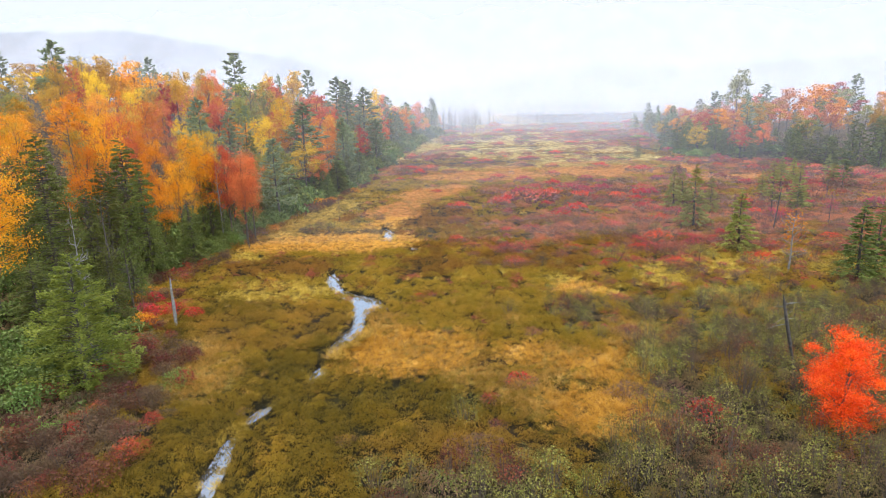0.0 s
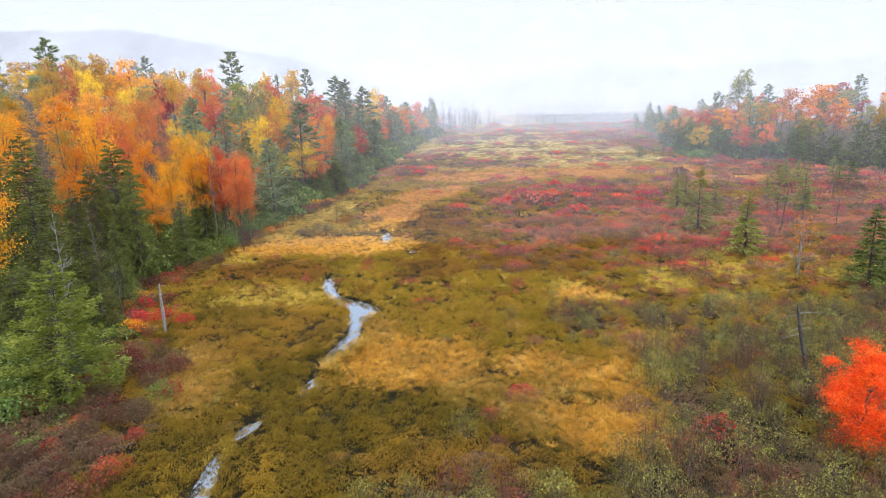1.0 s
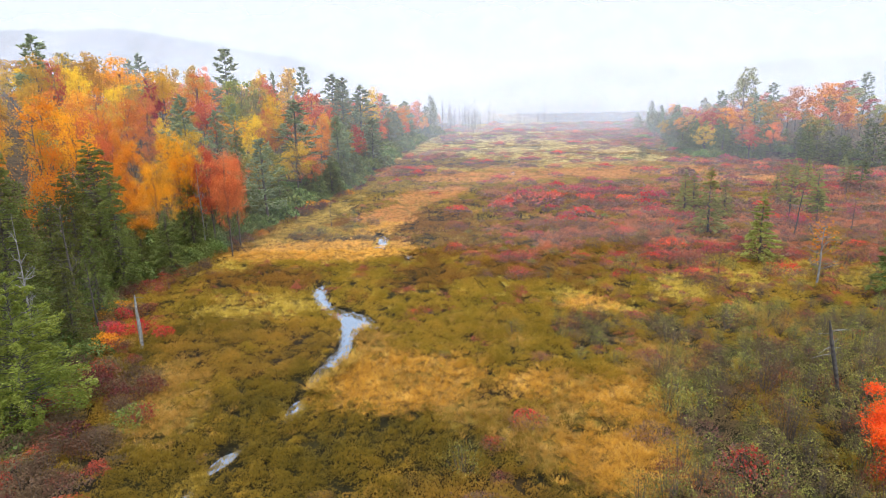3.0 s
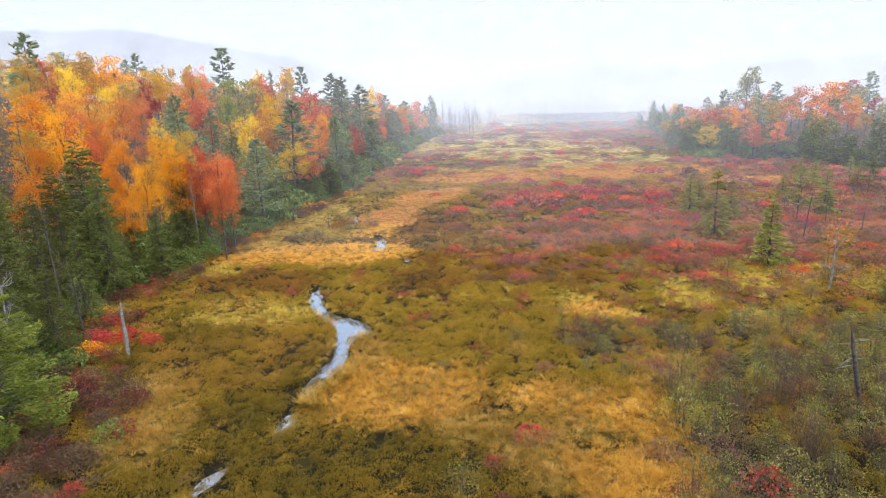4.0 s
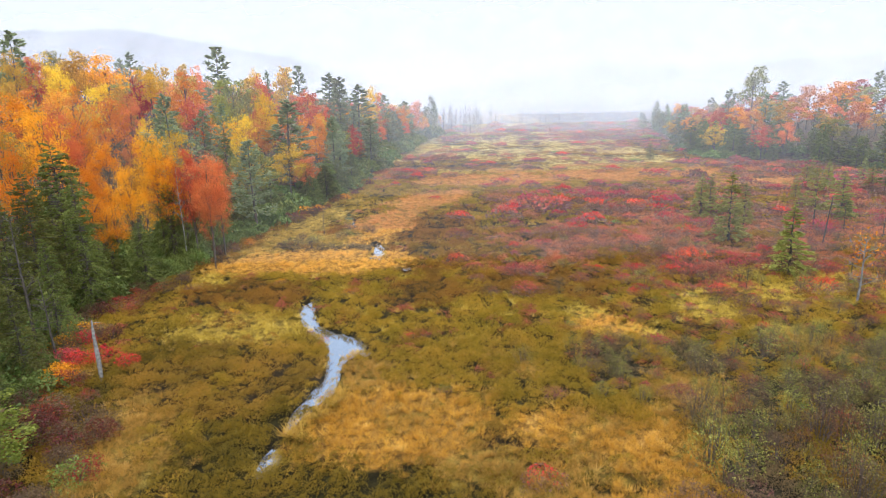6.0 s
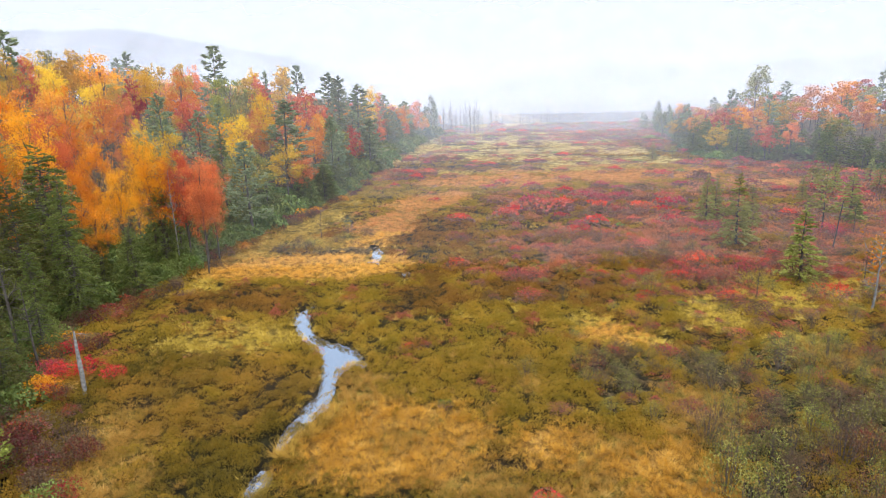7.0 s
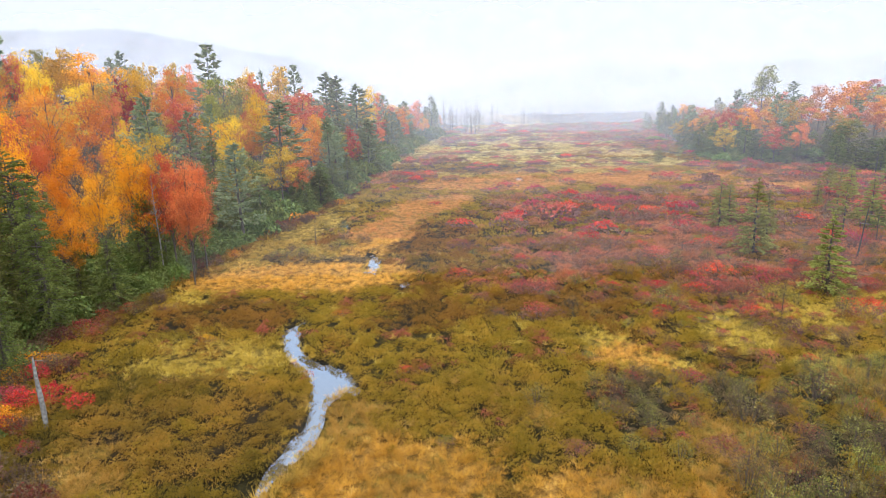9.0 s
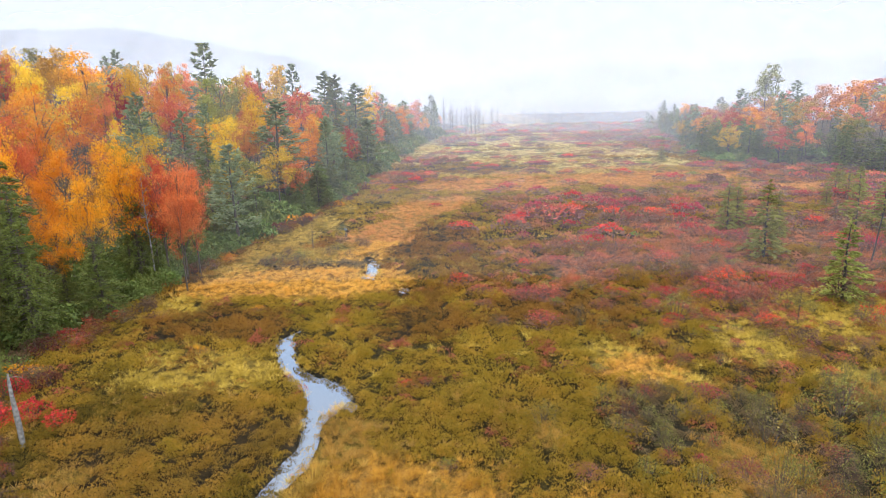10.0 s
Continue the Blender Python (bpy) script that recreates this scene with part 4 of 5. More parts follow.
EAST_FOOT = [
    ("hemlock", 131.2, 221.0, 8.1, 8.3, ""), ("hemlock", 138.8, 218.0, 8.5, 8.6, ""), ("hemlock", 107.0, 258.0, 7.4, 7.9, ""), ("pine", 112.3, 332.0, 14.6, 3.0, ""),
    ("pine", 115.8, 332.0, 15.2, 3.0, ""), ("pine", 122.7, 332.0, 17.0, 3.6, ""), ("pine", 136.3, 440.0, 11.2, 4.8, ""), ("oak", 146.7, 268.0, 16.7, 9.7, "coral"),
    ("maple", 149.3, 252.0, 11.5, 6.3, "gold"), ("oak", 139.0, 282.0, 12.9, 8.7, "olive"), ("hemlock", 144.1, 214.0, 9.0, 7.6, ""), ("maple", 113.4, 232.0, 6.1, 4.2, "gold"),
    ("hemlock", 101.9, 262.0, 6.4, 6.1, ""), ("hemlock", 120.1, 220.0, 4.5, 5.9, ""),
]
for row in EAST + EAST_FOOT:
    tree(*row, side=E_SIDE)


def fill_wood(count, pick, where, gap0, gap1, side):
    r = random.Random(len(TAKEN))
    made = tries = 0
    while made < count and tries < count * 60:
        tries += 1
        x, y, deep = where(r)
        if abs(x) > 0.80 * y + 12 or y < 34:
            continue
        if side.startswith("west") and deep < (25 if y < 82 else 10 if y < 112 else 5):
            continue
        g = gap0 + (gap1 - gap0) * min(1, deep / 70)
        if any((x - a) ** 2 + (y - b) ** 2 < g * g for a, b in TAKEN):
            continue
        made += 1
        kind, colour = pick(r, x, y, deep)
        tree(kind, x, y, None, None, colour, side)


def west(r):
    y = 40 + 400 * r.random() ** 1.5
    deep = 1.5 + 140 * r.random() ** 1.4
    return float(np.interp(y, LEFT_Y, LEFT_X)) - deep, y, deep


def west_pick(r, x, y, deep):
    q = r.random()
    if deep < 14 and y > 120:
        return ("pine", "") if q < 0.45 else ("maple", r.choice(["coral", "orange", "gold", "olive"]))
    if deep < 12:
        return ("hemlock", "") if q < 0.45 else ("bare", "") if q < 0.6 else ("maple", r.choice(["orange", "coral", "rust", "olive"]))
    if q < (0.2 if deep < 34 else 0.06):
        return r.choice(["pine", "pine", "hemlock"]), ""
    if q < 0.25 and deep < 34:
        return "bare", ""
    return r.choice(["maple", "maple", "oak"]), r.choice(["orange"] * 5 + ["gold"] * 4 + ["yellow", "coral", "rust", "rust", "amber", "olive", "olive", "olive"])


def east(r):
    y = 185 + 230 * r.random() ** 1.3
    deep = 0.5 + 105 * r.random() ** 1.7
    return float(np.interp(y, RIGHT_Y, RIGHT_X)) + deep, y, deep


def east_pick(r, x, y, deep):
    q = r.random()
    if deep < 12:
        return (r.choice(["hemlock", "hemlock", "pine"]), "") if q < 0.62 else ("bare", "") if q < 0.75 else ("maple", r.choice(["olive", "gold", "coral"]))
    if q < 0.25:
        return r.choice(["pine", "hemlock"]), ""
    if q < 0.33:
        return "bare", ""
    return r.choice(["maple", "oak"]), r.choice(["rust", "rust", "coral", "orange", "crimson", "olive", "gold"])


fill_wood(300, west_pick, west, 4.6, 6.6, "western hillside")
fill_wood(150, east_pick, east, 3.8, 7.0, E_SIDE)

# trees of the open marsh
MARSH = "scattered marsh trees"
near_fir = proto("young_pine", conifer(701, 12.5, 3.9, 24, 9, 170, 0.23, droop=-0.05, bare=0.05, open_top=0.10, power=0.72, gap=0.08, tufted=0.6), M_BARK, M_FIR)
plant("young_pine", near_fir, -32.3, 49, 40, 1.0, "soft bright green young pine at the edge of the marsh", "pine tree")
maple_wood, maple_leaves = broadleaf(806, 8.8, 2.75, 64, 430, 0.112, low=0.05, lobes=0.5, limbs=24, spread=0.135, taper=0.55, apart=True)
maple = [("trunk", quads("red_maple_trunk", *maple_wood[0], M_BARK, True))] + [("limb", quads("red_maple_limb", *w, M_BARK, True)) for w in maple_wood[1:]]
maple.append(("crown", quads("red_maple_crown", *maple_leaves, M_SCARLET)))
plant("red_maple", maple, 29.7, 40.2, 10, (1.0, 1.0, 0.93), "small maple in blazing scarlet autumn leaf among grey shrubs", "maple tree")
for x, y, s, k in ((47.2, 111.5, 1.28, 0), (50.2, 130, 1.0, 1), (53.2, 133, 0.9, 2), (46.8, 92.6, 1.12, 1), (56.0, 124.5, 0.85, 0), (77.2, 129.5, 1.05, 2), (92, 158, 0.85, 1), (75, 235, 0.8, 0), (104, 160, 0.7, 2),
                   (80, 150, 0.6, 0), (110, 172, 0.75, 1), (99, 176, 0.7, 0), (55, 76.5, 1.2, 1), (59.5, 79.5, 1.05, 2)):
    plant("young_spruce", SPRUCE[k], x, y, 70 * k + x, (s * 1.35, s * 1.35, s * 1.08), "small yellow-green spruce standing in the red heath" if x != 55 and x != 59.5 else "dark green young spruce at the edge of the grey thicket", "spruce tree", MARSH, M_HEMLOCK if x in (55, 59.5) else None)
for x, y, s, k in ((67.5, 122, 1.05, 0), (70.5, 118, 0.7, 1), (88, 160, 0.8, 2), (100, 150, 0.95, 1), (85, 151, 0.85, 0), (115, 368, 1.3, 1), (84, 240, 0.6, 2)):
    plant("thin_pine", THIN[k], x, y, 50 * k + x, s, "thin open-crowned marsh pine with bare lower trunk", "pine tree", MARSH, M_HEMLOCK if k == 1 else None)
sparse = proto("sparse_tree", bare_tree(811, 7.8, 26, 0.02, 0.30, 190, 0.26), M_PALEBARK, M_ORANGE)
plant("sparse_birch", sparse, 48.6, 81.2, 0, 1.05, "nearly bare pale birch with a few golden leaves on top", "birch tree", MARSH)
for x, y, s in ((74, 113, 0.45), (60, 98, 0.35), (38, 86, 0.3), (27, 119, 0.3), (90, 140, 0.5), (55, 92, 0.35), (70, 131, 0.4), (-22, 122, 0.4), (120, 190, 0.7), (108, 186, 0.6)):
    plant("bare_sapling", BARE[int(x) % 3], x, y, x * 40, s, "leafless grey sapling in the heath", "bare tree", MARSH)


def snag(name, seed, h, base, material, label, x, y, tilt, stubs):
    """A dead standing stem, broken at the top, with a few stubs of limbs."""
    r = np.random.default_rng(seed)
    zs = np.linspace(-0.3, h, 9)
    c = np.stack([0.006 * h * np.sin(zs * 0.9), 0.006 * h * np.cos(zs * 0.7), zs], 1)
    rad = base * (1 - 0.5 * np.clip(zs / h, 0, 1)) * (1 + 0.12 * r.normal(size=9))
    rad[-1] *= 0.45
    root = plant(name, [("trunk", quads(name + "_trunk", *tube(c, rad, 8), material, True))], x, y, 0, 1.0, label, "dead tree", tilt=tilt)
    for k in range(stubs):
        z, a, L = h * r.uniform(0.45, 0.95), r.uniform(-0.5, 0.5) + math.pi * (k % 2), r.uniform(0.7, 1.9)
        s = np.array([0.006 * h * math.sin(z * 0.9), 0.0, z])
        e = s + np.array([math.cos(a) * L, math.sin(a) * L, r.uniform(-0.25, 0.1)])
        ob = new("limb", quads("limb", *tube([s, (s + e) / 2 + [0, 0, 0.08], e], [0.035, 0.022, 0.008], 5), M_DEADWOOD, True))
        ob.parent = root
    return root


snag("dead_trunk", 5, 6.0, 0.22, M_DEADWOOD, "weathered grey dead trunk leaning among red shrubs", -31.2, 64.4, (0, 1.0), 1)
snag("dead_trunk", 6, 7.4, 0.20, M_CHARRED, "dark dead trunk with thin broken limbs among grey shrubs", 32.5, 51.2, (0, -13.5), 7)
snag("dead_trunk", 7, 8.2, 0.12, M_CHARRED, "dark thin dead trunk standing in the plum-red heath", 60.1, 107, (0, 5.0), 3)
for i, (x, y, h) in enumerate([(20 + 70 * random.random(), 430 + 90 * random.random(), 9 + 9 * random.random()) for i in range(26)] + [(-2 + 26 * random.random(), 400 + 60 * random.random(), 12 + 10 * random.random()) for i in range(30)]):
    plant("drowned_tree", BARE[i % 3], x, y, i * 37, (h / 16, h / 16, h / 12), "grey drowned tree standing dead in the mist", "dead tree", "drowned trees at the head of the valley", wood_material=M_CHARRED)

# ---- shrubs ----
def kinds_of_bush(name, seeds, h, rad, leaves, leaf, material, stems=10, shell=0.55, two_tone=False):
    return [proto(name, bush(s, h, rad, leaves, leaf, stems, shell, 0.5, two_tone), M_TWIG, material, "branching", "foliage") for s in seeds]


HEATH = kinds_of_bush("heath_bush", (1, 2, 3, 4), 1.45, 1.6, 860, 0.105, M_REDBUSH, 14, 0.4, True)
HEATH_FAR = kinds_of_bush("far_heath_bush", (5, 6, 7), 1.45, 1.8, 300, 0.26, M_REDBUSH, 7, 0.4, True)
GREY = kinds_of_bush("grey_bush", (8, 9, 10, 11), 2.9, 1.45, 640, 0.10, M_GREYBUSH, 20, 0.40)
RHODO = kinds_of_bush("rhododendron", (12, 13, 14), 2.0, 1.9, 320, 0.41, M_RHODO, 5, 0.5)
RHODO_NEAR = kinds_of_bush("near_rhododendron", (18, 19, 20), 2.0, 1.9, 850, 0.22, M_RHODO, 8, 0.45)
BRUSH = kinds_of_bush("edge_bush", (15, 16, 17), 1.7, 1.2, 600, 0.12, M_REDBUSH, 12, 0.35)

BUSH_LOOK = {
    "red": (M_REDBUSH, "dull red blueberry bush in the marsh heath"), "plum": (M_PLUMBUSH, "plum-brown half-bare bush in the marsh heath"),
    "bright": (M_BRIGHTRED, "bright red low bush in the marsh heath"), "brown": (M_BROWNBUSH, "brown twiggy bush in the marsh heath"),
    "green": (M_GREENBUSH, "pale green leafy bush in the marsh"), "crimson": (M_CRIMSON, "crimson-red bush at the edge of the marsh"), "maroon": (M_MAROON, "dark maroon bush in the marsh heath"), "gold": (M_GOLD, "golden-leaved bush at the marsh edge"), "orange": (M_ORANGE, "orange-leaved bush at the marsh edge")}


def heath_bush(x, y, s, look_name, flat=1.0):
    mat, lab = BUSH_LOOK[look_name]
    r = random.Random(int(x * 91 + y * 13))
    lib = HEATH if y < 125 else HEATH_FAR
    return plant("heath_bush", r.choice(lib), x, y, r.uniform(0, 360), (s * r.uniform(0.85, 1.25), s * r.uniform(0.85, 1.25), s * flat), lab, "shrub", "heath bushes", mat)


# bushes that stand out
for x, y, s in ((-33.2, 68.4, 0.95), (-35.2, 67.5, 1.0), (-30.2, 67.2, 0.8), (-37.5, 72.5, 1.0), (-34, 63.5, 0.9), (-40, 88, 0.8), (-38, 90.5, 0.7)):
    plant("edge_bush", BRUSH[int(y) % 3], x, y, x * 77, (s * 1.2, s * 1.2, s), "bright red bush at the wood's edge", "shrub", "shrubs at the wood's edge", M_BRIGHTRED if y > 66 else M_CRIMSON)
# x, y, width, and the look by its letter
MIDDLE_BUSHES = [
    (1.8, 100.9, 4.3, "b"), (4.5, 97.5, 3.4, "r"), (11.6, 108.9, 3.4, "b"), (10.7, 86.1, 4.5, "r"), (21.8, 138.7, 9.3, "r"), (12.2, 133.4, 7.0, "r"),
    (28.0, 126.1, 6.3, "b"), (28.6, 118.9, 3.4, "b"), (28.0, 135.5, 4.1, "n"), (20.2, 120.6, 2.8, "b"), (18.3, 121.7, 4.3, "n"), (23.9, 160.1, 5.7, "r"),
    (32.7, 157.2, 7.1, "r"), (15.9, 181.4, 6.5, "r"), (11.9, 176.4, 4.1, "r"), (34.0, 188.5, 5.1, "r"), (36.8, 163.0, 5.9, "p"), (48.6, 166.3, 6.5, "n"),
    (44.6, 168.8, 5.0, "r"), (61.8, 189.4, 8.9, "r"), (38.2, 123.0, 4.7, "r"), (30.4, 106.7, 6.7, "r"), (31.6, 100.1, 6.0, "n"), (21.7, 95.4, 2.7, "b"),
    (23.8, 90.4, 3.5, "r"), (25.0, 86.7, 2.8, "b"), (18.3, 90.8, 3.5, "p"), (16.2, 109.8, 3.8, "r"), (14.0, 117.3, 3.7, "r"), (2.8, 117.3, 4.9, "p"),
]
EASTERN_BUSHES = [
    (30.7, 91.9, 5.0, "b"), (29.1, 86.0, 3.1, "r"), (25.9, 88.2, 4.7, "g"), (33.7, 93.1, 4.6, "r"), (33.9, 84.5, 4.4, "b"), (34.8, 80.3, 4.5, "n"),
    (45.8, 99.7, 2.7, "b"), (40.5, 95.0, 4.5, "r"), (21.4, 69.7, 3.5, "r"), (30.0, 74.0, 3.0, "r"), (23.0, 63.2, 4.4, "g"), (21.3, 58.4, 3.2, "g"),
    (19.5, 59.2, 3.0, "p"), (9.5, 59.5, 2.3, "p"), (-3.5, 72.4, 2.0, "b"), (-1.7, 73.2, 1.7, "r"), (-12.2, 87.0, 2.0, "o"), (6.1, 148.2, 2.1, "p"),
    (-2.2, 158.9, 2.8, "b"), (0.2, 60.8, 1.7, "e"), (32.5, 125.7, 2.3, "e"), (41.4, 107.7, 2.8, "e"), (43.4, 105.6, 2.0, "e"), (42.2, 119.6, 2.9, "e"),
    (30.4, 66.8, 4.2, "g"), (36.2, 75.7, 2.9, "r"), (47.2, 98.3, 3.8, "p"), (36.6, 102.5, 3.8, "p"),
]
NEARER_BUSHES = [
    (3.7, 45.2, 1.9, "b"), (6.6, 48.2, 3.2, "b"), (1.5, 42.3, 3.1, "g"), (2.2, 37.8, 4.1, "n"), (-4.8, 34.2, 3.2, "g"), (20.1, 41.1, 5.2, "c"),
    (15.5, 46.0, 3.6, "n"), (18.8, 45.9, 3.7, "n"), (0.0, 34.0, 3.2, "e"), (-30.4, 47.6, 2.7, "c"), (-29.3, 44.4, 2.3, "y"), (-30.0, 43.5, 2.2, "c"),
    (-28.6, 38.4, 1.8, "c"), (-31.0, 41.2, 3.3, "e"), (-33.3, 42.9, 3.4, "m"), (-24.9, 41.0, 3.1, "m"), (-31.8, 57.6, 4.0, "c"), (-30.2, 60.6, 2.3, "c"),
    (4.0, 41.3, 2.0, "p"), (-7.6, 39.7, 1.6, "y"),
]
LETTERS = {"b": "bright", "r": "red", "p": "plum", "n": "brown", "m": "maroon", "e": "green", "o": "orange", "y": "gold", "c": "crimson", "g": "grey"}
STANDING = MIDDLE_BUSHES + EASTERN_BUSHES + NEARER_BUSHES
for x, y, across, c in STANDING:
    if c == "g":
        plant("twiggy_shrub", GREY[int(x * 7) % 4], x, y, x * 55, (across / 3.0, across / 3.0, min(1.0, across / 3.6)), "grey-green twiggy shrub with small pale leaves", "shrub", "shrubs of the open heath", M_GREYBUSH)
    else:
        heath_bush(x, y, across / 3.5, LETTERS[c], 0.95 if y < 140 else 0.72)
for x, y, s, c in ((-39.8, 74, 1.3, "orange"), (-38.2, 75.5, 0.9, "orange"), (-42.5, 89, 1.0, "orange"), (-39.2, 83.5, 1.1, "crimson"), (-40.5, 92.5, 1.1, "crimson"), (-33.5, 90.5, 0.7, "gold"), (-35.4, 111, 1.1, "maroon"),
                   (-36.6, 131, 1.4, "orange"), (-32.6, 135.5, 1.2, "maroon"), (-30.4, 142, 1.3, "orange"), (-28, 146, 1.0, "orange"), (-17, 44.3, 0.35, "gold"), (-24.5, 80.5, 0.6, "orange"), (4.4, 34.6, 0.8, "red"), (-22, 92, 0.6, "orange")):
    heath_bush(x, y, s, c)


def crowded(x, y, gap=3.0):
    """Whether a bush that stands out is close by."""
    return any((x - a) ** 2 + (y - b) ** 2 < (gap if b < 130 else 1.6 * gap) ** 2 for a, b, _, _ in STANDING)


# the red heath
rb = random.Random(21)
done = 0
spots = []
while done < 250:
    x, y = rb.uniform(-15, 150), 84 + 170 * rb.random() ** 1.1
    if not inside(np.array([x]), np.array([y]), REDS, 22)[0] or left_in(x, y) > 0 or right_in(x, y) > -1 or abs(x) > 0.78 * y + 5:
        continue
    if inside(np.array([x]), np.array([y]), GOLD, 25)[0] or any((x - a) ** 2 + (y - b) ** 2 < 5.5 for a, b in spots) or crowded(x, y):
        continue
    spots.append((x, y))
    done += 1
    dens = "bright" if rb.random() < 0.20 and x < 70 else rb.choice(["red", "red", "plum", "plum", "brown"] if x < 55 else ["red", "plum", "plum", "brown"])
    heath_bush(x, y, rb.uniform(0.9, 1.75), dens, rb.uniform(0.85, 1.15))
# scattered bushes up the valley
for i in range(165):
    y = rb.uniform(195, 345) if i < 95 else rb.uniform(320, 500)
    lo, hi = float(np.interp(y, LEFT_Y, LEFT_X)), float(np.interp(y, RIGHT_Y, RIGHT_X))
    x = lo + (hi - lo) * rb.uniform(0.02, 0.97)
    mat, lab = BUSH_LOOK[rb.choice(["red", "red", "bright", "plum", "plum", "brown", "green"])]
    s = rb.uniform(0.9, 1.7) * (1 if i < 95 else 1.8)
    plant("valley_bush", rb.choice(HEATH_FAR), x, y, rb.uniform(0, 360), (s * 1.3, s, s * 0.8), lab, "shrub", "bushes up the valley", mat)
# low evergreens along the foot of the eastern rise
for i in range(70):
    y = rb.uniform(170, 300)
    x = float(np.interp(y, RIGHT_Y, RIGHT_X)) + rb.uniform(-3, 16)
    s = rb.uniform(0.9, 1.7)
    plant("evergreen_shrub", rb.choice(RHODO), x, y, rb.uniform(0, 360), s, "dark evergreen shrub at the wood's foot", "shrub", "evergreen undergrowth", M_HEMLOCK if i % 2 else M_GREENBUSH if i % 5 == 0 else None)
# grey bushes with small pale leaves
spots = []
done = tries = 0
while done < 280 and tries < 9000:
    tries += 1
    x, y = rb.uniform(-6, 58), rb.uniform(31, 82)
    if not inside(np.array([x]), np.array([y]), GREYS, 23)[0] or abs(x) > 0.78 * y + 3 or bank(x, y)[0] < 1.5:
        continue
    if any((x - a) ** 2 + (y - b) ** 2 < 1.75 for a, b in spots) or math.hypot(x - 29.6, y - 40.6) < 1.6 or crowded(x, y, 1.9):
        continue
    spots.append((x, y))
    done += 1
    q = rb.random()
    mat = M_GREYBUSH if q < 0.74 else M_BROWNBUSH if q < 0.88 else M_MAROON
    lab = "grey-green twiggy shrub with small pale leaves" if q < 0.74 else "brown twiggy shrub nearly out of leaf" if q < 0.88 else "plum-coloured twiggy shrub in the thicket"
    s = rb.uniform(0.55, 1.2) * (0.7 if y > 62 else 1)
    plant("grey_bush", rb.choice(GREY), x, y, rb.uniform(0, 360), (s, s, s * rb.uniform(0.8, 1.1)), lab, "shrub", "grey shrub thicket", mat)
# evergreens that close the foot of the western wood up the valley
for i in range(95):
    y = 128 + 260 * rb.random() ** 1.3
    x = float(np.interp(y, LEFT_Y, LEFT_X)) - rb.uniform(-0.5, 7)
    s = rb.uniform(1.1, 1.9) * (1 + 0.5 * smooth(160, 300, y))
    plant("evergreen_shrub", rb.choice(RHODO), x, y, rb.uniform(0, 360), (s, s, s * 1.15), "dark evergreen shrub at the wood's foot", "shrub", "evergreen undergrowth", M_HEMLOCK if i % 2 else None)
for i in range(26):
    y = 150 + 230 * rb.random() ** 1.2
    x = float(np.interp(y, LEFT_Y, LEFT_X)) - rb.uniform(1, 6)
    tree("hemlock", x, y, float(height(np.array([x]), np.array([y]))[0]) + rb.uniform(6, 12), rb.uniform(4, 6.5))
# young hemlocks under the trees of the eastern rise
for i in range(48):
    y = 203 + 95 * rb.random()
    x = float(np.interp(y, RIGHT_Y, RIGHT_X)) + 1.5 + 40 * rb.random() ** 1.5
    tree("hemlock", x, y, float(height(np.array([x]), np.array([y]))[0]) + rb.uniform(5, 9.5), rb.uniform(4.5, 7), side=E_SIDE)
# bushes scattered over the open heath
spots = []
done = tries = 0
while done < 230 and tries < 9000:
    tries += 1
    x, y = rb.uniform(4, 66), 52 + 62 * rb.random()
    if abs(x) > 0.76 * y + 2 or rb.random() > 0.12 + 0.9 * smooth(4, 26, x - 0.0 * y) or inside(np.array([x]), np.array([y]), GOLD, 25)[0]:
        continue
    if any((x - a) ** 2 + (y - b) ** 2 < 4.0 for a, b in spots) or crowded(x, y, 2.2):
        continue
    spots.append((x, y))
    done += 1
    q = rb.random()
    s = rb.uniform(0.5, 0.95)
    if q < 0.45:
        mat, lab = (M_GREYBUSH, "grey-green twiggy shrub with small pale leaves") if q < 0.25 else (M_BROWNBUSH, "brown twiggy shrub nearly out of leaf")
        plant("twiggy_shrub", rb.choice(GREY), x, y, rb.uniform(0, 360), (s, s, s * 0.75), lab, "shrub", "shrubs of the open heath", mat)
    else:
        mat, lab = BUSH_LOOK["plum" if q < 0.72 else "red" if q < 0.88 else "bright" if q < 0.92 else "green"]
        plant("marsh_bush", rb.choice(HEATH), x, y, rb.uniform(0, 360), (s * 0.8, s * 0.8, s * 0.85), lab, "shrub", "shrubs of the open heath", mat)
# a thicket of bare grey bushes by the upper stream
for i in range(16):
    x, y, s = rb.uniform(-27, -13), rb.uniform(111, 125), rb.uniform(0.6, 1.0)
    plant("grey_bush", rb.choice(GREY), x, y, rb.uniform(0, 360), (s * 1.3, s * 1.3, s * 0.7), "grey-brown bare bush beside the upper stream", "shrub", "streamside thicket", M_BROWNBUSH if i % 3 else M_GREYBUSH)
# rhododendrons and coloured shrubs along the western edge
for i in range(72):                            # the glossy thicket on the open slope
    y = rb.uniform(94, 126)
    x = float(np.interp(y, LEFT_Y, LEFT_X)) - rb.uniform(0.2, 12 if i < 46 else 4.5)
    s = rb.uniform(0.8, 1.3)
    plant("rhododendron", rb.choice(RHODO_NEAR), x, y, rb.uniform(0, 360), s, "dark glossy rhododendron on the open slope", "shrub", "rhododendron thicket")
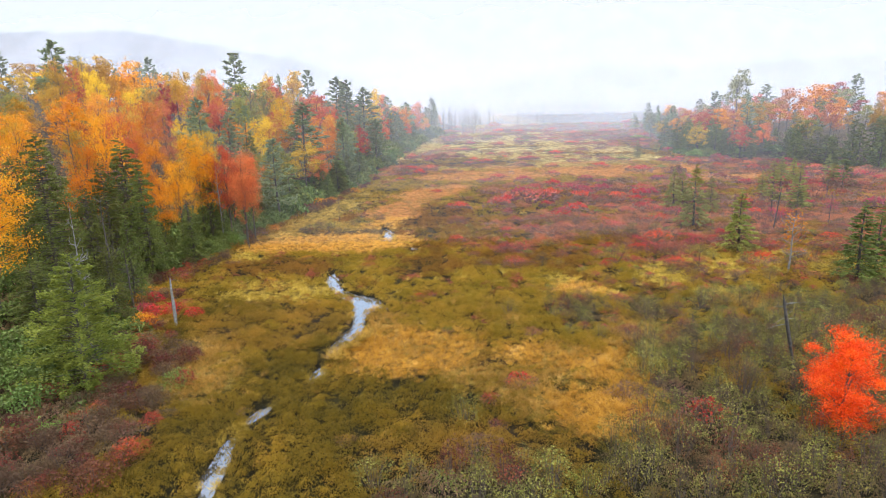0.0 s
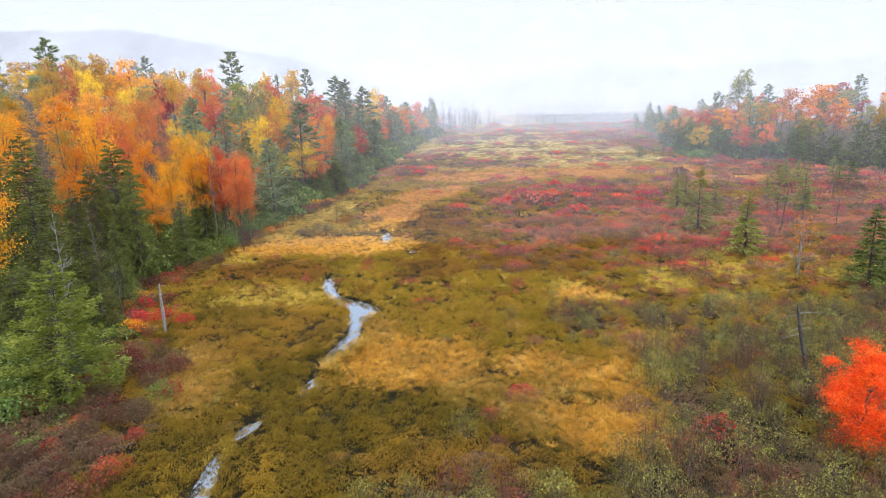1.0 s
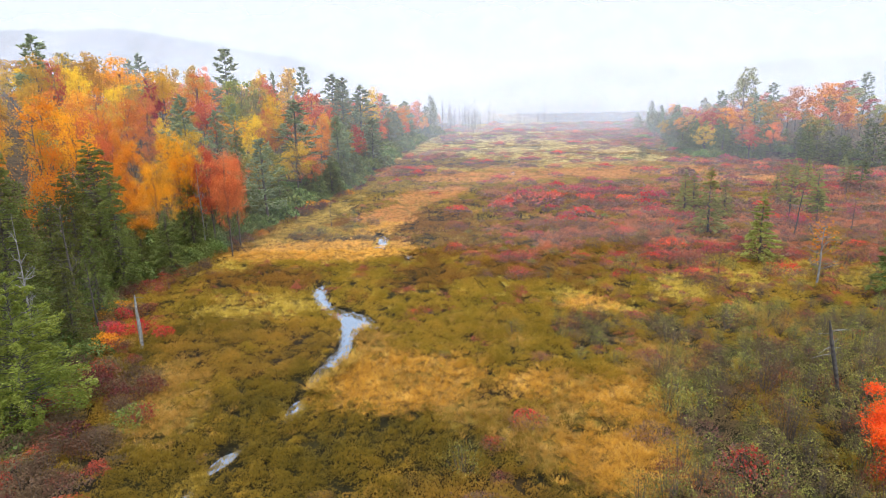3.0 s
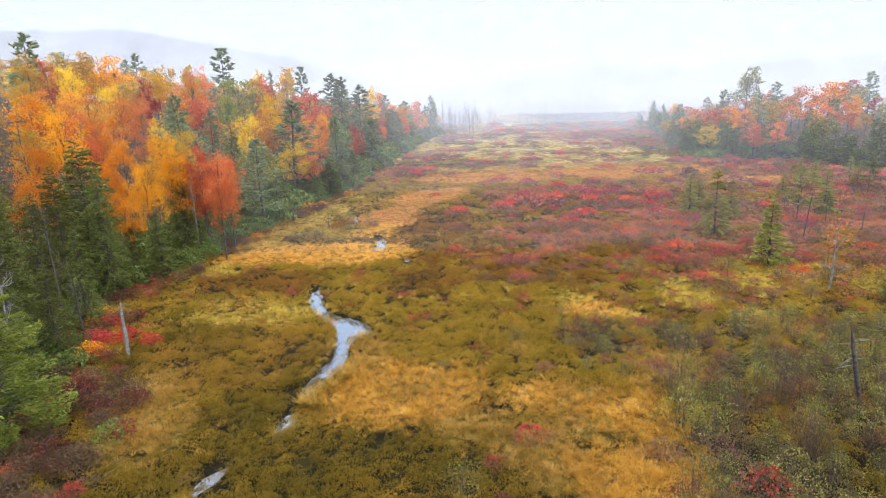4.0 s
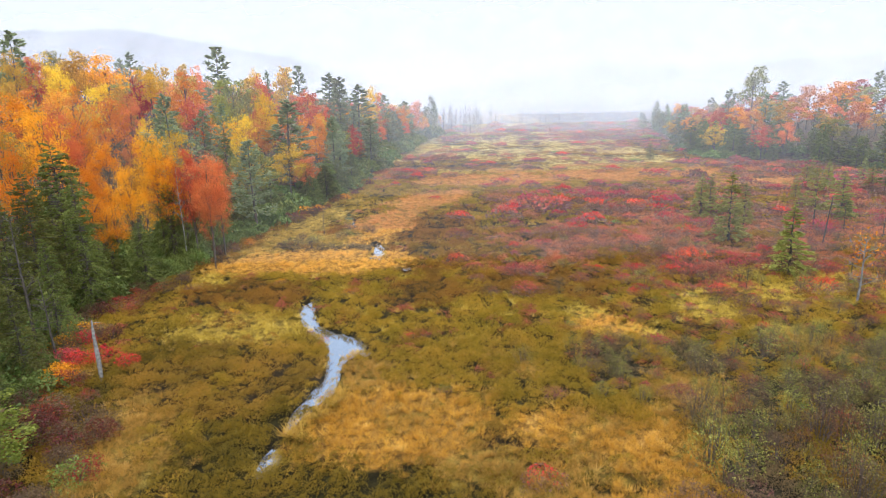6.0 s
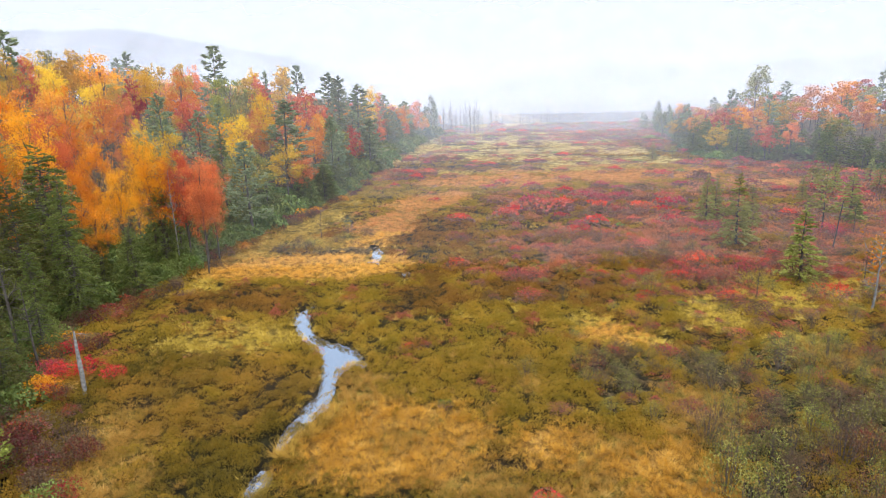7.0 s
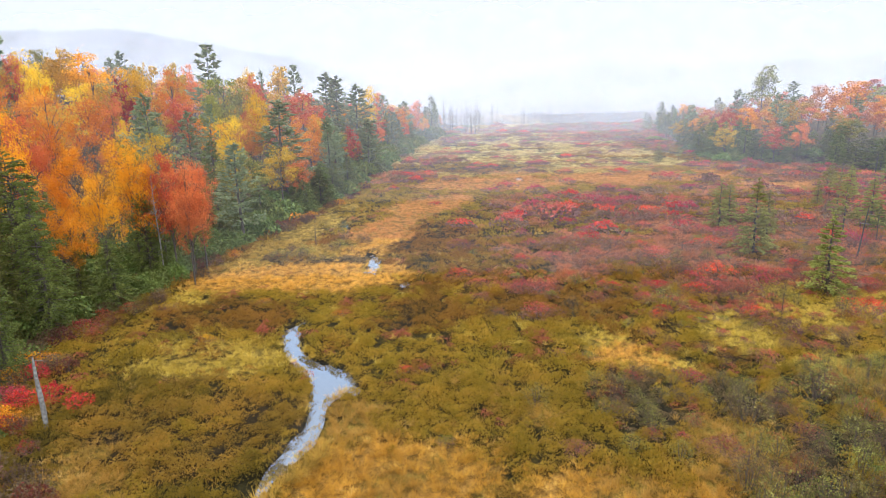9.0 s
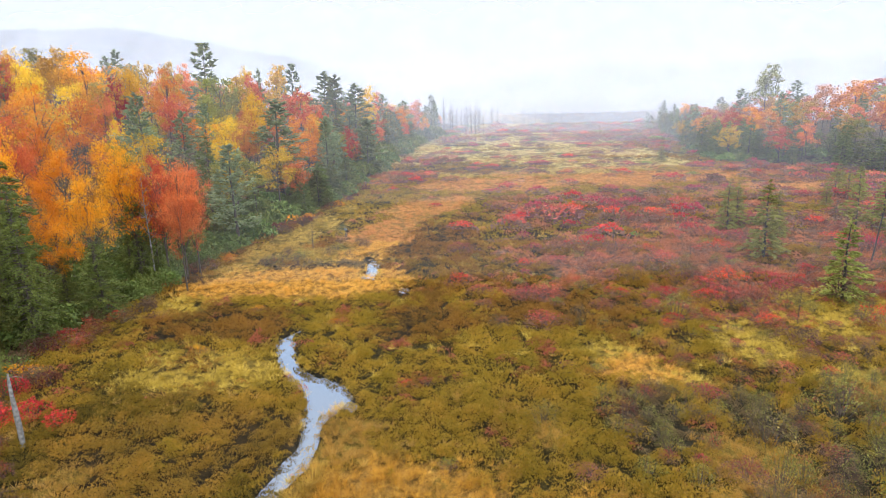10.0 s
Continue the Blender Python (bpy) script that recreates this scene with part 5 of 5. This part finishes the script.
for i in range(225):
    y = 60 + 126 * rb.random() ** 1.5
    deep = rb.uniform(0.3, 11) if i % 3 or y > 120 else rb.uniform(8, 32)
    x = float(np.interp(y, LEFT_Y, LEFT_X)) - deep
    s = rb.uniform(0.75, 1.35)
    if i >= 195:
        y = rb.uniform(52, 84)
        x = -rb.uniform(42, 42 + 0.35 * y)
    if 170 <= i < 195:
        y, x = rb.uniform(44, 54), -rb.uniform(34.5, 42)
    plant("rhododendron", rb.choice(RHODO_NEAR if y < 76 else RHODO), x, y, rb.uniform(0, 360), s, "dark glossy rhododendron under the trees", "shrub", "rhododendron thicket")
for i in range(185):
    y = 34 + 150 * rb.random() ** 1.6
    deep = rb.uniform(-3.5, 2.2) if y > 52 else rb.uniform(-7.5, 4)
    x = float(np.interp(y, LEFT_Y, LEFT_X)) - deep
    if i >= 130:
        y = rb.uniform(33, 60)
        x = rb.uniform(-40, -25)
    c = rb.choice(["red"] + ["maroon"] * 7 + ["brown"] * 6 + ["gold" if y > 60 else "crimson", "orange" if y > 60 else "green"])
    mat, lab = BUSH_LOOK[c]
    s = rb.uniform(0.6, 1.15)
    plant("edge_bush", rb.choice(BRUSH), x, y, rb.uniform(0, 360), (s * 1.15, s * 1.15, s), lab.replace("in the marsh heath", "at the wood's edge"), "shrub", "shrubs at the wood's edge", mat)


# ---- low plants of the marsh ----
def tuft(seed, n, h, reach, wide):
    """Leaning grass blades that taper to a point."""
    r = np.random.default_rng(seed)
    a = r.uniform(0, 6.283, n)
    foot = np.stack([np.cos(a), np.sin(a), 0 * a], 1) * (r.uniform(0, 0.35, n) * reach)[:, None]
    out = np.stack([np.cos(a + r.normal(0, 0.5, n)), np.sin(a + r.normal(0, 0.5, n)), 0 * a], 1)
    L = h * r.uniform(0.6, 1.2, n)
    mid_p = foot + out * (reach * 0.3 * r.uniform(0.5, 1.3, n))[:, None] + np.array([0, 0, 0.72]) * L[:, None]
    tip = mid_p + out * (reach * r.uniform(0.4, 1.1, n))[:, None] + np.array([0, 0, 1.0]) * (L * r.uniform(-0.15, 0.3, n))[:, None]
    side = np.stack([-out[:, 1], out[:, 0], 0 * a], 1) * wide * 1.4
    low_p = foot + (mid_p - foot) * 0.35
    v = np.stack([low_p - side, low_p + side, tip], 1)
    return v.reshape(-1, 3), np.arange(3 * n).reshape(n, 3)


def cushion(seed, n, h, rad, leaf, upright=1.6):
    """A low heath plant: uneven twigs set with small leaves, growing into its neighbours."""
    r = np.random.default_rng(seed)
    a, q = r.uniform(0, 6.283, n), np.sqrt(r.uniform(0, 1, n))
    lump = 1 + 0.28 * np.sin(2 * a + r.uniform(0, 6)) + 0.2 * np.sin(3 * a + r.uniform(0, 6))
    z = h * (1.0 - 0.78 * q ** 2) * r.uniform(0.35, 1.1, n) ** 0.6
    p = np.stack([np.cos(a) * q * rad * lump * 1.25, np.sin(a) * q * rad * lump * 1.25, z], 1)
    out = np.stack([np.cos(a) * q, np.sin(a) * q, 0 * a], 1)
    return blades(r, p, unit(r.normal(size=p.shape) * 0.75 + out * 0.6 + np.array([0, 0, upright])), leaf * r.uniform(0.6, 1.35, n), 0.36)


def scatter(name, shapes, x, y, size, material, label, sink=0.05):
    """All plants of one low cover as one mesh of countless small leaves."""
    if not len(x):
        return
    z = height(x, y) - sink
    yaw = rng.uniform(0, 6.283, len(x))
    pick = rng.integers(0, len(shapes), len(x))
    V, F, R, n0 = [], [], [], 0
    for k, (v, f) in enumerate(shapes):
        s = np.where(pick == k)[0]
        if not len(s):
            continue
        c, sn, sc = np.cos(yaw[s])[:, None], np.sin(yaw[s])[:, None], size[s][:, None]
        wx = (v[None, :, 0] * c - v[None, :, 1] * sn) * sc + x[s][:, None]
        wy = (v[None, :, 0] * sn + v[None, :, 1] * c) * sc + y[s][:, None]
        wz = v[None, :, 2] * sc * rng.uniform(0.8, 1.2, (len(s), 1)) + z[s][:, None]
        V.append(np.stack([wx, wy, wz], -1).reshape(-1, 3))
        R.append(np.repeat(rng.random(len(s)), len(v)))
        F.append((f[None] + (np.arange(len(s)) * len(v))[:, None, None]).reshape(-1, f.shape[1]) + n0)
        n0 += V[-1].shape[0]
    me = quads(name, np.vstack(V), np.vstack(F), material, True)
    me.attributes.new("plant", "FLOAT", "POINT").data.foreach_set("value", np.hstack(R).astype(np.float32))
    tagged(new(name, me), label, "vegetation", kind="stuff")


def sow(y0, y1, density, jitter_seed):
    """Evenly random spots of the open marsh between two distances, as wide as the valley shows there."""
    r = np.random.default_rng(jitter_seed)
    n = int(density * (0.75 * (y1 ** 2 - y0 ** 2) + 7 * (y1 - y0)))
    y = np.sqrt(r.uniform(y0 ** 2, y1 ** 2, n))
    x = r.uniform(-1, 1, n) * (0.75 * y + 3.5)
    keep = (left_in(x, y) < 2) & (right_in(x, y) < 4)
    x, y = x[keep], y[keep]
    s = bank(x, y)
    return x[s > 0.05], y[s > 0.05], s[s > 0.05]


BANDS = ((29, 72, 4.0, 1.0, 1.0), (72, 98, 2.3, 1.22, 0.95), (98, 125, 1.5, 1.55, 0.85), (125, 225, 0.55, 2.3, 0.7), (225, 520, 0.12, 4.2, 0.6))
for b, (y0, y1, density, grow, detail) in enumerate(BANDS):
    x, y, s = sow(y0, y1, density, 40 + b)
    k = cover(x + rng.normal(0, 0.8, len(x)), y + rng.normal(0, 0.8, len(x)))
    leaf = (0.098, 0.128, 0.18, 0.28, 0.45)[b]
    heath = [cushion(60 + b * 10 + i, (98, 66, 46, 30, 22)[b], (0.66, 0.68, 0.7, 0.7, 0.8)[b], (0.44, 0.44, 0.42, 0.45, 0.48)[b] * grow, leaf) for i in range(4)]
    grass = [tuft(90 + b * 10 + i, int(30 * detail), 0.60, 0.34 * grow, 0.0078 * grow) for i in range(4)]
    gx2, gy2, gs2 = sow(y0, y1, density * 2.0, 70 + b)   # grasses stand closer than heath plants
    gk = cover(gx2 + rng.normal(0, 1.1, len(gx2)), gy2 + rng.normal(0, 1.1, len(gx2)))
    size = rng.uniform(0.6, 1.25, len(x)) * (1 + 0.5 * fbm(x, y, 1.9, 61) + 0.2 * fbm(x, y, 6, 62))
    low = np.where(s < 0.6, 0.8, 1.0)
    for name, i, shapes, mat, lab in (("olive_heath", 0, heath, M_OLIVE, "low olive-green leatherleaf heath covering the marsh"), ("russet_heath", 1, heath, M_RUSSET, "low russet-brown leatherleaf heath"),
                                      ("golden_sedge", 2, grass, M_SEDGE, "golden dry sedge meadow"), ("straw_grass", 3, grass, M_STRAW, "yellow-green arching marsh grass"),
                                      ("red_heath", 4, heath, M_PLUMBUSH, "low dull red blueberry heath"), ("dark_heath", 7, heath, M_DIMMEDHEATH, "low green-brown leatherleaf heath, its colour darkened for the dimmer foreground"), ("brown_undergrowth", 5, heath, M_BROWNBUSH, "low brown twiggy undergrowth")):
        if i in (2, 3):
            sel = gk == i
            if i == 3:                         # single blades stand all through the heath
                sel = sel | ((gk == 0) & (fbm(gx2, gy2, 2.2, 57) > 0.30) & (rng.random(len(gk)) < 0.45))
            scatter(name, shapes, gx2[sel], gy2[sel], rng.uniform(0.6, 1.4, sel.sum()), M_PALESTRAW if b == 4 else M_MEADOW if i == 2 and b > 0 else mat, lab)
            continue
        sel = k == i
        stray = (k == 0) & (fbm(x, y, 2.4, 63) > 0.30) & (y > 60)
        if i == 0:
            sel = sel & ~stray
        if i in (1, 4):
            sel = sel | (stray & ((fbm(x, y, 0.9, 64) > 0) == (i == 1)))
        if i == 5:
            sel = sel & (rng.random(len(x)) < 0.55)
        if i == 4:
            sel = sel & (rng.random(len(x)) < 0.65)
        scatter(name, shapes, x[sel], y[sel], (size * low)[sel], mat, lab)
# grasses of the water's edge
for name, shapes, mat, lab, lo, hi, n in (("bank_grass", [tuft(130 + i, 30, 0.62, 0.42, 0.008) for i in range(3)], M_STRAW, "long yellow grass overhanging the stream banks", 0.05, 0.9, 1500),):
    j = rng.integers(0, len(COURSE) - 60, n)
    a = rng.uniform(0, 6.283, n)
    d = COURSE[j, 2] + rng.uniform(lo, hi, n)
    x, y = COURSE[j, 0] + np.cos(a) * d, COURSE[j, 1] + np.sin(a) * d
    ok = (bank(x, y) > 0.02) & (fbm(x, y, 6, 51) > 0.1)
    scatter(name, shapes, x[ok], y[ok], rng.uniform(0.6, 1.15, n)[ok], mat, lab, 0.12)
# tussocks that hang over the narrows of the stream
for name, mat, lab, at in (("bank_tussock", M_STRAW, "large yellow grass tussocks overhanging the narrow stream", ((-9.9, 56.4, 1.3), (-9.4, 57.2, 1.2), (-10.6, 55.4, 1.2), (-11.2, 53.9, 1.3), (-10.3, 53.7, 1.1), (-10.9, 54.9, 1.0))),
                           ("bank_rushes", M_STRAW, "yellow-green rushes at the edge of the stream", ((-8.9, 58.0, 1.4), (-8.5, 58.8, 1.3), (-8.3, 59.6, 1.1), (-8.4, 60.6, 1.0)))):
    x, y, s = np.array(at).T
    scatter(name, [tuft(140 + i, 90, 0.85, 0.62, 0.014) for i in range(3)], x, y, s, mat, lab, -0.15)
# the marsh behind, thinly covered
back_x, back_y = rng.uniform(-45, 45, 2200), rng.uniform(-12, 30, 2200)
ok = (bank(back_x, back_y) > 0.05) & (left_in(back_x, back_y) < 2)
scatter("olive_heath", [cushion(150 + i, 22, 0.62, 0.75, 0.28) for i in range(3)], back_x[ok], back_y[ok], rng.uniform(0.7, 1.3, ok.sum()), M_OLIVE, "low olive-green leatherleaf heath covering the marsh")
# undergrowth on the wooded slope
wy = rng.uniform(40, 125, 2600)
wx = np.interp(wy, LEFT_Y, LEFT_X) - rng.uniform(0.5, 34, 2600)
half_way = rng.random(2600) < 0.6
for sel, mat, lab in ((half_way, M_RHODO, "green undergrowth on the forest floor"), (~half_way, M_BROWNBUSH, "brown bracken and twigs on the forest floor")):
    scatter("forest_undergrowth", [cushion(160 + i, 24, 0.9, 0.9, 0.28, 0.5) for i in range(3)], wx[sel], wy[sel], rng.uniform(0.7, 1.6, sel.sum()), mat, lab)
